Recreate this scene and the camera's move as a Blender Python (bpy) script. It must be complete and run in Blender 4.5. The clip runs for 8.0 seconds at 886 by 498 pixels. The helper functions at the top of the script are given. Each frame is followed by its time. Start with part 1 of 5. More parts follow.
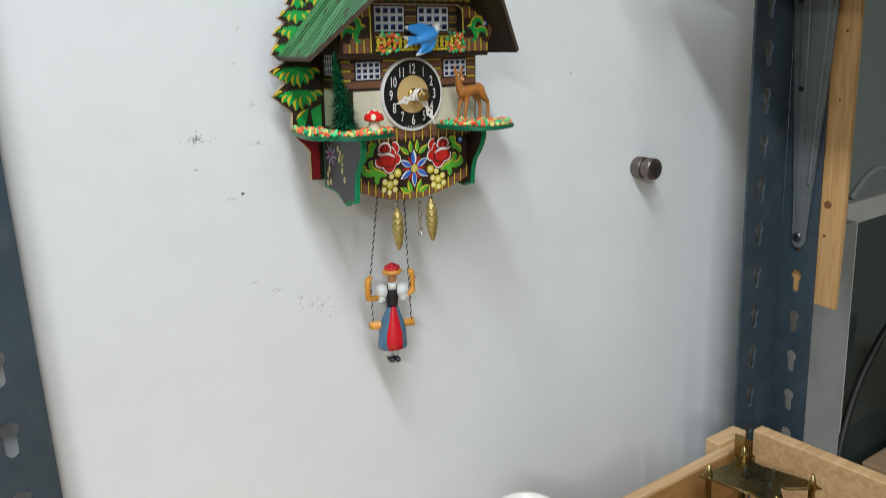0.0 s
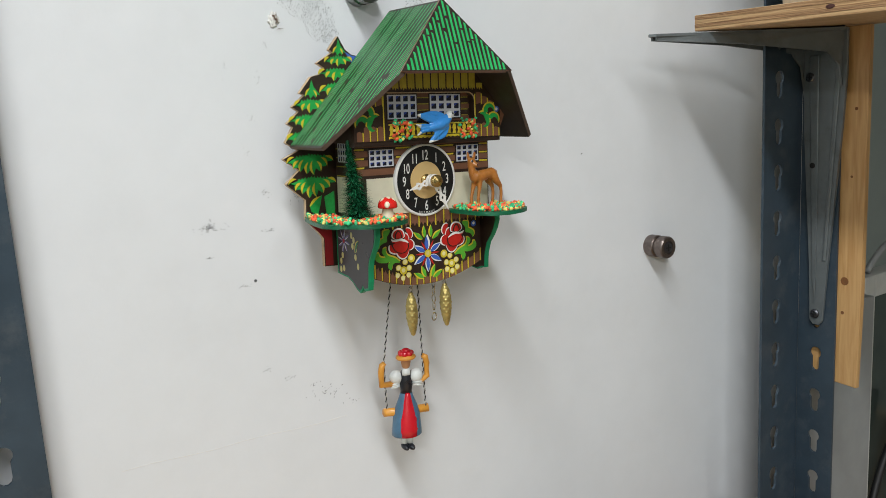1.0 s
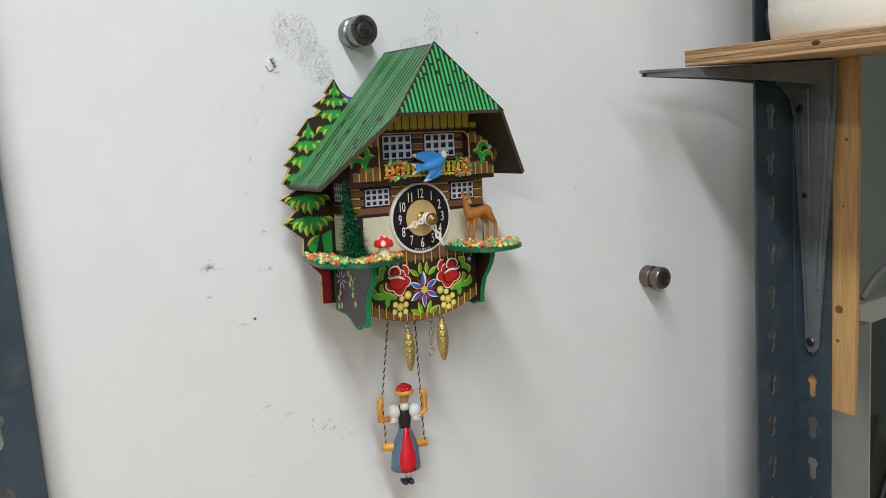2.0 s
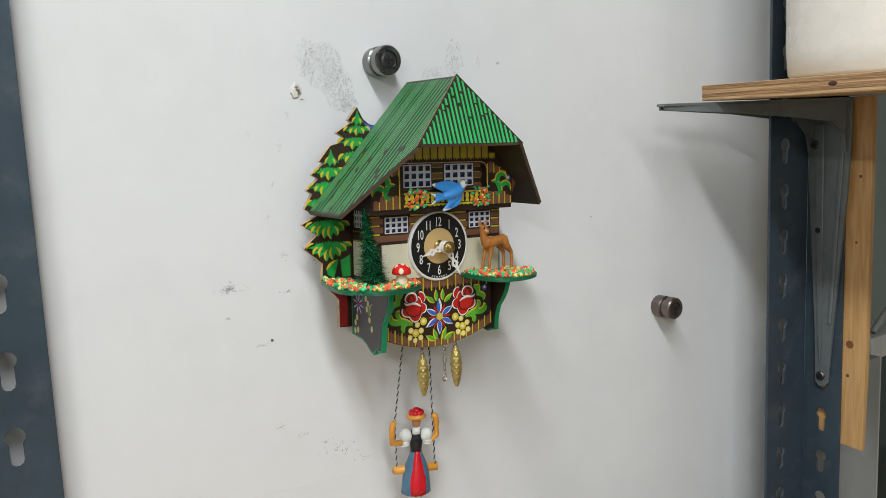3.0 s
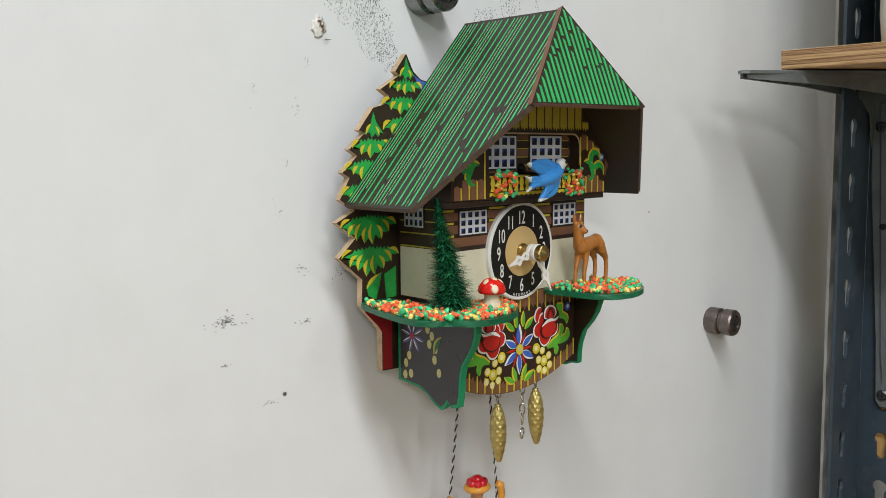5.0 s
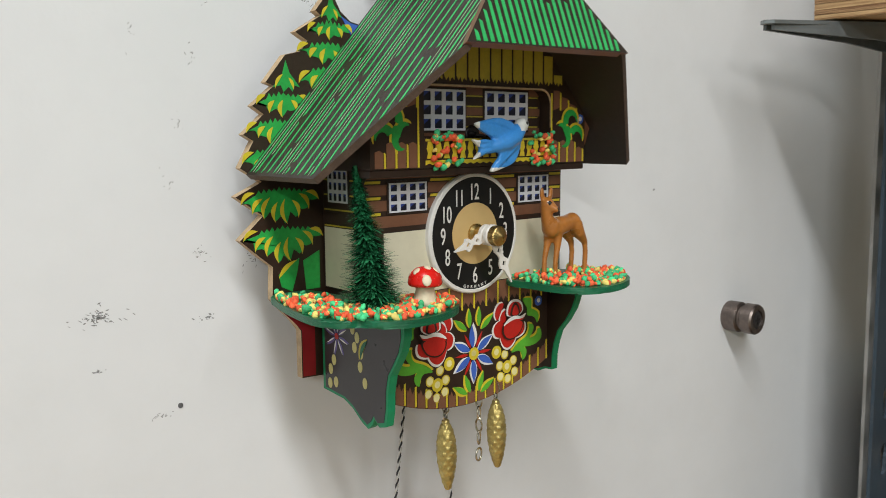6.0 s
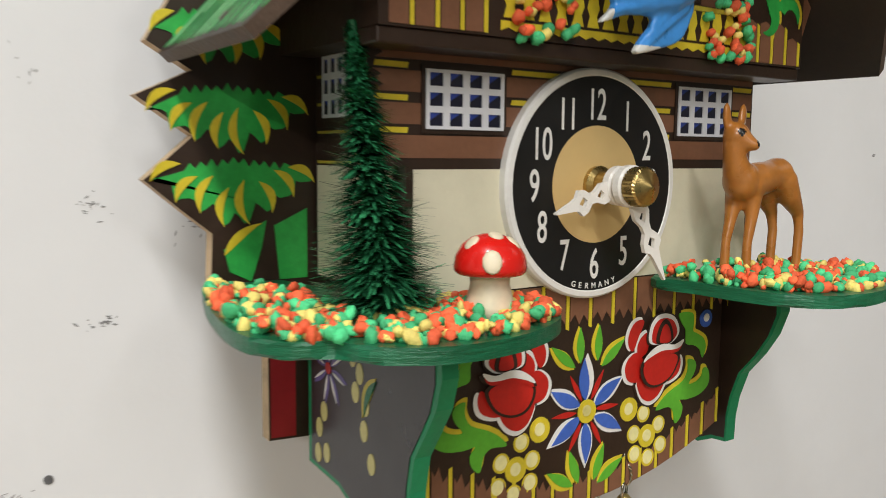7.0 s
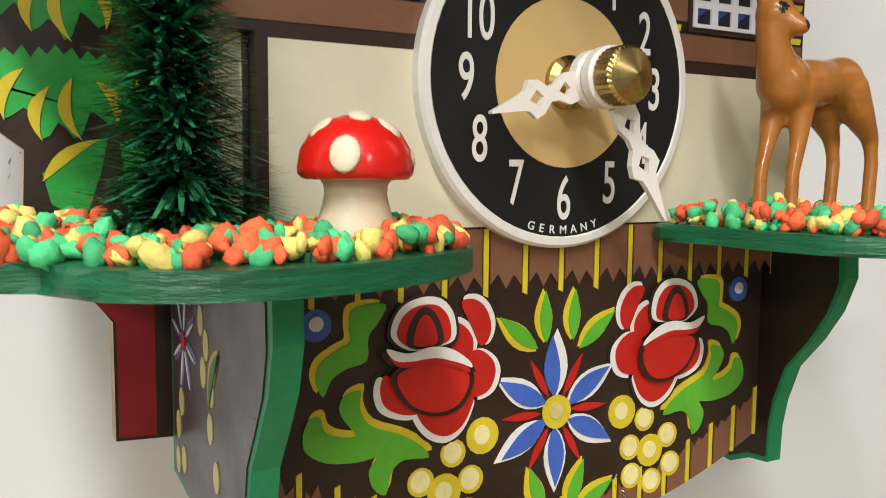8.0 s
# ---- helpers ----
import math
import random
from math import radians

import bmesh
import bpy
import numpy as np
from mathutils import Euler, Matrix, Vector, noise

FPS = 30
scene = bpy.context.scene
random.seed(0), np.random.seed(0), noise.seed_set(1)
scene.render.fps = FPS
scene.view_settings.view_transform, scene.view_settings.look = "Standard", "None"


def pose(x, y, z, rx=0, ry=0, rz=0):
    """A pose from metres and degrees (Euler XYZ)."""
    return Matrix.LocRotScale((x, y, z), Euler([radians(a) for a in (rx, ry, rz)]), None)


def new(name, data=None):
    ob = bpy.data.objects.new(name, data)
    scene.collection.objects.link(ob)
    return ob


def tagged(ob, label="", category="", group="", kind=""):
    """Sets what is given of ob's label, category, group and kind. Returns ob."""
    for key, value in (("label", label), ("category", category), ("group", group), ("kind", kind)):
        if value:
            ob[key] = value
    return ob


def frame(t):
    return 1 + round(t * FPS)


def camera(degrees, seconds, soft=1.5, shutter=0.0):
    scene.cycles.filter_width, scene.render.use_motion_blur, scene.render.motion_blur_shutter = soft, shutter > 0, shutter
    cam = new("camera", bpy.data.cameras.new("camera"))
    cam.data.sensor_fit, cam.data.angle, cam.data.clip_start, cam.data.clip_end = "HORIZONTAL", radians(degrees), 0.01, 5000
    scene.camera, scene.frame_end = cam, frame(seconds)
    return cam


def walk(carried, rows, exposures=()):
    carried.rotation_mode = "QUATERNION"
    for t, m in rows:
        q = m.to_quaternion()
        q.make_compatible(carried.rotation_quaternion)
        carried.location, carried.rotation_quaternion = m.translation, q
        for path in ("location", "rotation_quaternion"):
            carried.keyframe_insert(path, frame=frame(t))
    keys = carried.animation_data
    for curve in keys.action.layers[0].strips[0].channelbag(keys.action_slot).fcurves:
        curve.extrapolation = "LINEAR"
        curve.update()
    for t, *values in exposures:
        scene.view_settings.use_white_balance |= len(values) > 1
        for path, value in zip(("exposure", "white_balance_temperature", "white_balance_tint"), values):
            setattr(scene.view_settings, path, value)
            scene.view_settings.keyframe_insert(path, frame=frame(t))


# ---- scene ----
cam = camera(55.5, 8.0, soft=0.6, shutter=0.2)
ROWS = [
    (0.0, -0.2681, -0.4619, 1.5394, 74.88, 2.54, -35.48),
    (0.1, -0.2661, -0.4560, 1.5435, 76.09, 2.80, -35.90),
    (0.2, -0.2642, -0.4557, 1.5500, 76.73, 2.95, -35.71),
    (0.3, -0.2663, -0.4523, 1.5492, 77.71, 3.19, -35.86),
    (0.5, -0.2692, -0.4515, 1.5504, 78.18, 3.21, -35.40),
    (1.0, -0.2668, -0.4542, 1.5489, 79.44, 3.25, -35.12),
    (1.5, -0.2642, -0.4591, 1.5520, 80.41, 4.06, -35.02),
    (3.0, -0.2733, -0.4647, 1.5689, 81.82, 2.42, -34.19),
    (3.5, -0.2628, -0.4663, 1.5705, 81.79, 1.84, -32.97),
    (4.0, -0.2485, -0.4239, 1.5603, 81.85, 1.83, -33.26),
    (4.5, -0.2725, -0.3205, 1.5569, 81.78, 1.82, -41.76),
    (4.7, -0.2799, -0.2979, 1.5546, 81.86, 1.73, -44.74),
    (5.8, -0.2083, -0.2689, 1.5463, 81.06, 2.06, -42.75),
    (6.0, -0.1976, -0.2611, 1.5408, 80.90, 1.92, -41.59),
    (6.5, -0.1564, -0.2114, 1.5314, 81.25, 1.26, -38.10),
    (6.8, -0.1310, -0.1791, 1.5162, 82.20, 1.10, -35.70),
    (7.0, -0.1087, -0.1643, 1.5095, 82.29, 1.20, -34.09),
    (7.2, -0.0895, -0.1536, 1.5062, 82.41, 1.28, -33.51),
    (7.5, -0.0764, -0.1461, 1.5013, 82.88, 1.49, -32.04),
    (8.0, -0.0664, -0.1395, 1.4916, 83.50, 1.27, -29.22),
]
walk(cam, [(t, pose(x, y, z, rx, ry, rz)) for t, x, y, z, rx, ry, rz in ROWS],
     exposures=[(0.0, -0.02, 6300, 8), (0.5, -0.04, 6450, 9), (3.0, -0.08, 6600, 10), (4.5, -0.1, 6650, 10), (6.0, -0.08, 6780, 10), (6.8, -0.05, 6900, 12), (7.5, 0.15, 7150, 13), (8.0, 0.22, 7150, 13)])

# ---- light: a windowless workshop with ceiling lamps and an added front fill ----
world = bpy.data.worlds.new("world")
scene.world = world
world.use_nodes = True
world.node_tree.nodes["Background"].inputs[0].default_value = (0.8, 0.85, 0.9, 1)
world.node_tree.nodes["Background"].inputs[1].default_value = 0.018
scene.view_settings.exposure = 0.0


def tube_lamp(x, y, z, turn, length, width, watts, colour):
    """A fluorescent tube fitting under the ceiling, or an added fill of that shape, shining down."""
    data = bpy.data.lights.new("tube_or_fill_light", "AREA")
    data.shape, data.size, data.size_y, data.energy, data.color = "RECTANGLE", length, width, watts, colour
    new("tube_or_fill_light", data).matrix_world = pose(x, y, z, 0, 0, turn)


tube_lamp(-0.42, -0.92, 2.46, 90, 1.2, 0.12, 22, (0.91, 0.95, 0.98))
tube_lamp(-1.90, -2.20, 2.50, 90, 1.2, 0.14, 52, (0.93, 0.95, 0.97))
# added fill from far in front, lifts the darkness under the eaves; no known tube
tube_lamp(0.20, -2.60, 2.50, 90, 1.2, 0.14, 11, (0.93, 0.95, 0.97))

# ---- materials ----


def mat(name, colour, rough=0.5, metal=0.0, vary=0.12, scale=60.0, bump=0.0, bump_scale=300.0, dirt=None, dirt_amount=0.0, dirt_scale=20.0, coat=0.0, stretch=(1, 1, 1), random=0.0):
    """A Principled material with grain, large-scale unevenness, an optional dirt colour and fine relief, in metres."""
    m = bpy.data.materials.new(name)
    m.use_nodes = True
    nt = m.node_tree
    bsdf = nt.nodes["Principled BSDF"]
    tc = nt.nodes.new("ShaderNodeTexCoord")
    mp = nt.nodes.new("ShaderNodeMapping")
    mp.inputs["Scale"].default_value = stretch
    nt.links.new(tc.outputs["Object"], mp.inputs["Vector"])

    def noise_node(s, detail=5.0, rough_=0.6):
        n = nt.nodes.new("ShaderNodeTexNoise")
        n.inputs["Scale"].default_value, n.inputs["Detail"].default_value, n.inputs["Roughness"].default_value = s, detail, rough_
        nt.links.new(mp.outputs[0], n.inputs["Vector"])
        return n

    def mapped(sock, a, b, c, d):
        r = nt.nodes.new("ShaderNodeMapRange")
        for k, v in zip(("From Min", "From Max", "To Min", "To Max"), (a, b, c, d)):
            r.inputs[k].default_value = v
        nt.links.new(sock, r.inputs["Value"])
        return r.outputs[0]

    fine, broad = noise_node(scale * 6), noise_node(scale)
    val = mapped(broad.outputs["Fac"], 0.3, 0.7, 1 - vary, 1 + vary)
    val2 = mapped(fine.outputs["Fac"], 0.3, 0.7, 1 - vary * 0.6, 1 + vary * 0.6)
    mul = nt.nodes.new("ShaderNodeMath")
    mul.operation = "MULTIPLY"
    nt.links.new(val, mul.inputs[0])
    nt.links.new(val2, mul.inputs[1])
    value = mul.outputs[0]
    if random:
        info = nt.nodes.new("ShaderNodeNewGeometry")
        extra = mapped(info.outputs["Random Per Island"], 0, 1, 1 - random, 1 + random)
        mul2 = nt.nodes.new("ShaderNodeMath")
        mul2.operation = "MULTIPLY"
        nt.links.new(value, mul2.inputs[0])
        nt.links.new(extra, mul2.inputs[1])
        value = mul2.outputs[0]
    hsv = nt.nodes.new("ShaderNodeHueSaturation")
    hsv.inputs["Color"].default_value = (*colour, 1)
    nt.links.new(value, hsv.inputs["Value"])
    out = hsv.outputs[0]
    if dirt:
        spots = noise_node(dirt_scale, 8.0, 0.7)
        fac = mapped(spots.outputs["Fac"], 0.52, 0.72, 0.0, dirt_amount)
        mix = nt.nodes.new("ShaderNodeMix")
        mix.data_type = "RGBA"
        nt.links.new(fac, mix.inputs["Factor"])
        nt.links.new(out, mix.inputs["A"])
        mix.inputs["B"].default_value = (*dirt, 1)
        out = mix.outputs["Result"]
    nt.links.new(out, bsdf.inputs["Base Color"])
    nt.links.new(mapped(broad.outputs["Fac"], 0.3, 0.7, max(rough - 0.08, 0.02), min(rough + 0.08, 1)), bsdf.inputs["Roughness"])
    bsdf.inputs["Metallic"].default_value = metal
    bsdf.inputs["Coat Weight"].default_value = coat
    bsdf.inputs["Coat Roughness"].default_value = 0.12
    if bump:
        b = nt.nodes.new("ShaderNodeBump")
        b.inputs["Strength"].default_value, b.inputs["Distance"].default_value = bump, 0.0004
        nt.links.new(noise_node(bump_scale).outputs["Fac"], b.inputs["Height"])
        nt.links.new(b.outputs[0], bsdf.inputs["Normal"])
    return m


def wood_mat(name, light, dark, rough=0.55, scale=18.0, stretch=(14, 14, 1), bump=0.25):
    """Sawn wood with grain that runs along the axis which stretch leaves long."""
    m = bpy.data.materials.new(name)
    m.use_nodes = True
    nt = m.node_tree
    bsdf = nt.nodes["Principled BSDF"]
    tc = nt.nodes.new("ShaderNodeTexCoord")
    mp = nt.nodes.new("ShaderNodeMapping")
    mp.inputs["Scale"].default_value = stretch
    nt.links.new(tc.outputs["Object"], mp.inputs["Vector"])
    n = nt.nodes.new("ShaderNodeTexNoise")
    n.inputs["Scale"].default_value, n.inputs["Detail"].default_value, n.inputs["Distortion"].default_value = scale, 7.0, 0.8
    nt.links.new(mp.outputs[0], n.inputs["Vector"])
    ramp = nt.nodes.new("ShaderNodeValToRGB")
    ramp.color_ramp.elements[0].position, ramp.color_ramp.elements[1].position = 0.36, 0.62
    ramp.color_ramp.elements[0].color, ramp.color_ramp.elements[1].color = (*dark, 1), (*light, 1)
    nt.links.new(n.outputs["Fac"], ramp.inputs["Fac"])
    nt.links.new(ramp.outputs[0], bsdf.inputs["Base Color"])
    bsdf.inputs["Roughness"].default_value = rough
    b = nt.nodes.new("ShaderNodeBump")
    b.inputs["Strength"].default_value, b.inputs["Distance"].default_value = bump, 0.0006
    nt.links.new(n.outputs["Fac"], b.inputs["Height"])
    nt.links.new(b.outputs[0], bsdf.inputs["Normal"])
    return m


PANEL = mat("white_board", (0.74, 0.75, 0.765), 0.38, vary=0.03, scale=5, bump=0.12, bump_scale=500, dirt=(0.52, 0.51, 0.48), dirt_amount=0.12, dirt_scale=9)
SCUFF = mat("scuff_black", (0.11, 0.11, 0.115), 0.7, vary=0.3, scale=200)
CREASE = mat("filler_white", (0.74, 0.72, 0.68), 0.6, vary=0.05)
STEEL = mat("slotted_steel", (0.045, 0.068, 0.092), 0.42, 0.25, vary=0.15, scale=12, bump=0.15, bump_scale=250, dirt=(0.16, 0.17, 0.18), dirt_amount=0.35, dirt_scale=35)
BRACKET = mat("bracket_grey", (0.17, 0.19, 0.195), 0.4, 0.35, vary=0.1, scale=15, bump=0.1, dirt=(0.06, 0.06, 0.06), dirt_amount=0.5, dirt_scale=40)
SCREW = mat("screw_steel", (0.10, 0.10, 0.11), 0.35, 0.9, vary=0.2, scale=200)
KNOB = mat("turned_steel", (0.24, 0.24, 0.235), 0.3, 1.0, vary=0.15, scale=80, bump=0.1)
KNOBR = mat("rusty_steel", (0.20, 0.165, 0.15), 0.38, 0.9, vary=0.25, scale=80, bump=0.2, dirt=(0.12, 0.06, 0.04), dirt_amount=0.5, dirt_scale=120)
PINE = wood_mat("pine_board", (0.60, 0.36, 0.15), (0.49, 0.265, 0.095), 0.45)
PLY = wood_mat("plywood_edge", (0.58, 0.38, 0.19), (0.30, 0.16, 0.07), 0.7, 30, (3, 0.6, 30), 0.5)
PLYDARK = wood_mat("plywood_dark_ply", (0.42, 0.25, 0.12), (0.20, 0.10, 0.045), 0.75, 40, (4, 0.8, 40), 0.8)
PLYTOP = wood_mat("plywood_face", (0.55, 0.38, 0.20), (0.42, 0.26, 0.13), 0.6, 14, (8, 1, 8), 0.2)
TRAYWOOD = wood_mat("tray_wood", (0.64, 0.43, 0.22), (0.50, 0.31, 0.15), 0.5, 14, (1, 12, 12), 0.15)
TRAYIN = wood_mat("tray_inside", (0.40, 0.21, 0.07), (0.30, 0.15, 0.045), 0.45, 14, (1, 12, 12), 0.1)
BRASSOLD = mat("aged_brass", (0.33, 0.25, 0.10), 0.3, 1.0, vary=0.25, scale=50, bump=0.1)
WHITEPLASTIC = mat("white_plastic", (0.78, 0.74, 0.68), 0.3, vary=0.04, scale=20, coat=0.3)
FRAMEWHITE = mat("frame_paint", (0.55, 0.56, 0.54), 0.5, vary=0.08, scale=20)
GREYPANEL = mat("grey_steel", (0.30, 0.31, 0.31), 0.5, vary=0.08, scale=10)
DARKPANE = mat("dark_pane", (0.045, 0.06, 0.055), 0.12, vary=0.1, scale=8)
CABLE = mat("black_rubber", (0.01, 0.01, 0.01), 0.5, vary=0.1)
ROOMWALL = mat("room_wall", (0.36, 0.39, 0.355), 0.8, vary=0.05, scale=3, bump=0.1)
CEILING = mat("ceiling_white", (0.62, 0.62, 0.60), 0.9, vary=0.04, scale=3)
CONCRETE = mat("floor_grey", (0.25, 0.24, 0.23), 0.7, vary=0.15, scale=4)
CARD = mat("cardboard", (0.32, 0.21, 0.12), 0.8, vary=0.1, scale=20)

BROWN = mat("dark_brown_paint", (0.030, 0.0155, 0.0095), 0.4, vary=0.15, scale=120, bump=0.15, bump_scale=900)
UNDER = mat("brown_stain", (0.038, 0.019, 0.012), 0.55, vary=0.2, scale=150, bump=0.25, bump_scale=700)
MIDBROWN = mat("light_brown_paint", (0.20, 0.088, 0.048), 0.42, vary=0.1, scale=150, bump=0.1, bump_scale=900)
YELLOW = mat("yellow_paint", (0.66, 0.52, 0.035), 0.4, vary=0.1, scale=150)
OLIVE = mat("ochre_paint", (0.50, 0.40, 0.045), 0.42, vary=0.12, scale=150)
CREAM = mat("cream_paint", (0.71, 0.665, 0.50), 0.5, vary=0.04, scale=80, bump=0.1, bump_scale=900)
WHITE = mat("white_paint", (0.78, 0.77, 0.74), 0.4, vary=0.05, scale=150)
GRIDWHITE = mat("window_white", (0.70, 0.71, 0.75), 0.45, vary=0.05, scale=150)
BLUEPANE = mat("blue_paint", (0.03, 0.06, 0.30), 0.35, vary=0.2, scale=200)
DARKPANEP = mat("navy_paint", (0.012, 0.012, 0.028), 0.35, vary=0.2, scale=200)
BLUE = mat("petal_blue", (0.05, 0.13, 0.50), 0.4, vary=0.12, scale=200)
RED = mat("rose_red", (0.52, 0.018, 0.012), 0.38, vary=0.12, scale=150)
LEAF = mat("leaf_green", (0.10, 0.42, 0.035), 0.4, vary=0.12, scale=150)
GREEN = mat("fir_green", (0.018, 0.36, 0.065), 0.4, vary=0.2, scale=120)
EDGE_GREEN = mat("edge_green", (0.003, 0.12, 0.052), 0.4, vary=0.2, scale=150, bump=0.9, bump_scale=700, dirt=(0.012, 0.27, 0.13), dirt_amount=0.4, dirt_scale=260, stretch=(0.35, 0.35, 2.0))
ROOFGREEN = mat("roof_green", (0.025, 0.44, 0.12), 0.36, vary=0.12, scale=150)
ROOFBASE = mat("roof_brown", (0.026, 0.017, 0.012), 0.45, vary=0.2, scale=150, bump=0.15, bump_scale=700)
ROOFPALE = mat("roof_pale", (0.34, 0.54, 0.32), 0.4, vary=0.15, scale=150)
GRAPE = mat("grape_yellow", (0.58, 0.52, 0.20), 0.4, vary=0.1, scale=300)
BRACKETGREEN = mat("bracket_green", (0.003, 0.26, 0.11), 0.5, vary=0.12, scale=150, bump=0.2, bump_scale=900)
SIDEGREY = mat("side_grey_paint", (0.036, 0.031, 0.034), 0.34, vary=0.12, scale=120)
PURPLE = mat("violet_paint", (0.14, 0.11, 0.30), 0.4, vary=0.2, scale=300)
PANELRED = mat("panel_red", (0.30, 0.012, 0.018), 0.4, vary=0.1, scale=100)
PLYEDGE = mat("thin_ply_edge", (0.50, 0.36, 0.22), 0.7, vary=0.2, scale=200, bump=0.2)
DIALBLACK = mat("dial_black", (0.005, 0.005, 0.0055), 0.5, vary=0.1, scale=100)
DIALCREAM = mat("dial_cream", (0.66, 0.46, 0.20), 0.35, vary=0.03, scale=60)
HANDWHITE = mat("hand_white", (0.82, 0.80, 0.76), 0.3, vary=0.03, scale=200)
BRASS = mat("brass", (0.46, 0.33, 0.13), 0.28, 1.0, vary=0.15, scale=300, bump=0.1)
CONE = mat("gilt_paint", (0.52, 0.41, 0.15), 0.42, 0.8, vary=0.25, scale=250, bump=0.3, bump_scale=1500)
CHAIN = mat("chain_steel", (0.50, 0.46, 0.38), 0.25, 1.0, vary=0.1, scale=300)
CRUMBR = mat("crumb_orange", (0.92, 0.14, 0.05), 0.75, vary=0.15, scale=300, random=0.25, bump=0.5, bump_scale=2000)
CRUMBG = mat("crumb_green", (0.06, 0.56, 0.23), 0.75, vary=0.15, scale=300, random=0.3, bump=0.5, bump_scale=2000)
CRUMBY = mat("crumb_yellow", (0.88, 0.72, 0.20), 0.75, vary=0.12, scale=300, random=0.15, bump=0.5, bump_scale=2000)
BRISTLE = mat("bristle_green", (0.022, 0.18, 0.075), 0.22, vary=0.3, scale=300, random=0.5)
CAPRED = mat("cap_red", (0.70, 0.014, 0.010), 0.25, vary=0.05, scale=200, coat=0.4)
STEM = mat("stem_cream", (0.74, 0.64, 0.46), 0.45, vary=0.06, scale=200)
DEER = mat("deer_brown", (0.42, 0.155, 0.030), 0.3, vary=0.15, scale=100, coat=0.35)
EYEBLACK = mat("eye_black", (0.01, 0.008, 0.008), 0.2, vary=0.05)
BIRDBLUE = mat("bird_blue", (0.045, 0.28, 0.72), 0.32, vary=0.1, scale=150, coat=0.2)
BIRDWHITE = mat("bird_white", (0.70, 0.72, 0.70), 0.4, vary=0.06, scale=150)
ORANGE = mat("doll_orange", (0.74, 0.33, 0.05), 0.35, vary=0.06, scale=100)
SKIN = mat("doll_tan", (0.45, 0.22, 0.10), 0.45, vary=0.05, scale=100)
DOLLBLUE = mat("doll_blue", (0.075, 0.16, 0.25), 0.35, vary=0.1, scale=100)
DOLLRED = mat("doll_red", (0.60, 0.008, 0.020), 0.2, vary=0.05, scale=100, coat=0.4)
DOLLBLACK = mat("doll_black", (0.012, 0.013, 0.018), 0.3, vary=0.05, scale=100)
CORDA = mat("cord_white", (0.55, 0.53, 0.50), 0.8, vary=0.1, scale=500)
CORDB = mat("cord_black", (0.02, 0.02, 0.025), 0.8, vary=0.1, scale=500)

# ---- mesh helpers: all in millimetres ----


CENTRE = Matrix.Translation((0, 0, 1.5))
ON_CLOCK = pose(0, 0, 1.5, 0, 2.1, 0)
BASE = {}


def mesh_of(name, bm, material, base, smooth):
    for v in bm.verts:
        v.co = (v.co - base) * 0.001
    bmesh.ops.recalc_face_normals(bm, faces=bm.faces)
    me = bpy.data.meshes.new(name)
    bm.to_mesh(me)
    bm.free()
    for m in material if isinstance(material, (list, tuple)) else [material]:
        me.materials.append(m)
    if smooth:
        for p in me.polygons:
            p.use_smooth = True
    return me


def part(name, bm, material, parent, label="", smooth=False, kind=""):
    """Links a bmesh, drawn in millimetres from the dial's centre, as one mesh object under a thing or a part."""
    base = BASE[parent.name]
    ob = new(name, mesh_of(name, bm, material, base, smooth))
    ob.parent = parent
    BASE[ob.name] = base
    return tagged(ob, label=label, kind=kind)


def thing(name, base, label, category, group="", clock=False):
    """An Empty at a thing's base, in millimetres from the dial's centre; clock: in the frame of the clock, which hangs askew."""
    ob = new(name)
    ob.empty_display_size = 0.02
    ob.matrix_world = (ON_CLOCK if clock else CENTRE) @ Matrix.Translation(Vector(base) * 0.001)
    BASE[ob.name] = Vector(base)
    return tagged(ob, label, category, group)


def solo(name, bm, material, base, label, category, group="", clock=False, smooth=False, kind=""):
    """A thing that is one mesh."""
    ob = new(name, mesh_of(name, bm, material, Vector(base), smooth))
    ob.matrix_world = (ON_CLOCK if clock else CENTRE) @ Matrix.Translation(Vector(base) * 0.001)
    BASE[ob.name] = Vector(base)
    return tagged(ob, label, category, group, kind)


def box(bm, x0, x1, y0, y1, z0, z1, bevel=0.0, index=0):
    r = bmesh.ops.create_cube(bm, size=1.0, matrix=Matrix.Translation(((x0 + x1) / 2, (y0 + y1) / 2, (z0 + z1) / 2)) @ Matrix.Diagonal((abs(x1 - x0), abs(y1 - y0), abs(z1 - z0), 1)))
    faces = set(f for v in r["verts"] for f in v.link_faces)
    for f in faces:
        f.material_index = index
    if bevel:
        edges = set(e for v in r["verts"] for e in v.link_edges)
        bmesh.ops.bevel(bm, geom=list(edges), offset=bevel, segments=2, affect="EDGES", profile=0.5)
    return bm


def boxed(*a, **k):
    return box(bmesh.new(), *a, **k)


def smooth_loop(pts, n=4):
    """A closed Catmull-Rom curve through pts."""
    out, c = [], len(pts)
    for i in range(c):
        p0, p1, p2, p3 = (np.array(pts[(i + k) % c], float) for k in (-1, 0, 1, 2))
        for j in range(n):
            u = j / n
            out.append(tuple(0.5 * (2 * p1 + (p2 - p0) * u + (2 * p0 - 5 * p1 + 4 * p2 - p3) * u * u + (3 * p1 - p0 - 3 * p2 + p3) * u ** 3)))
    return out


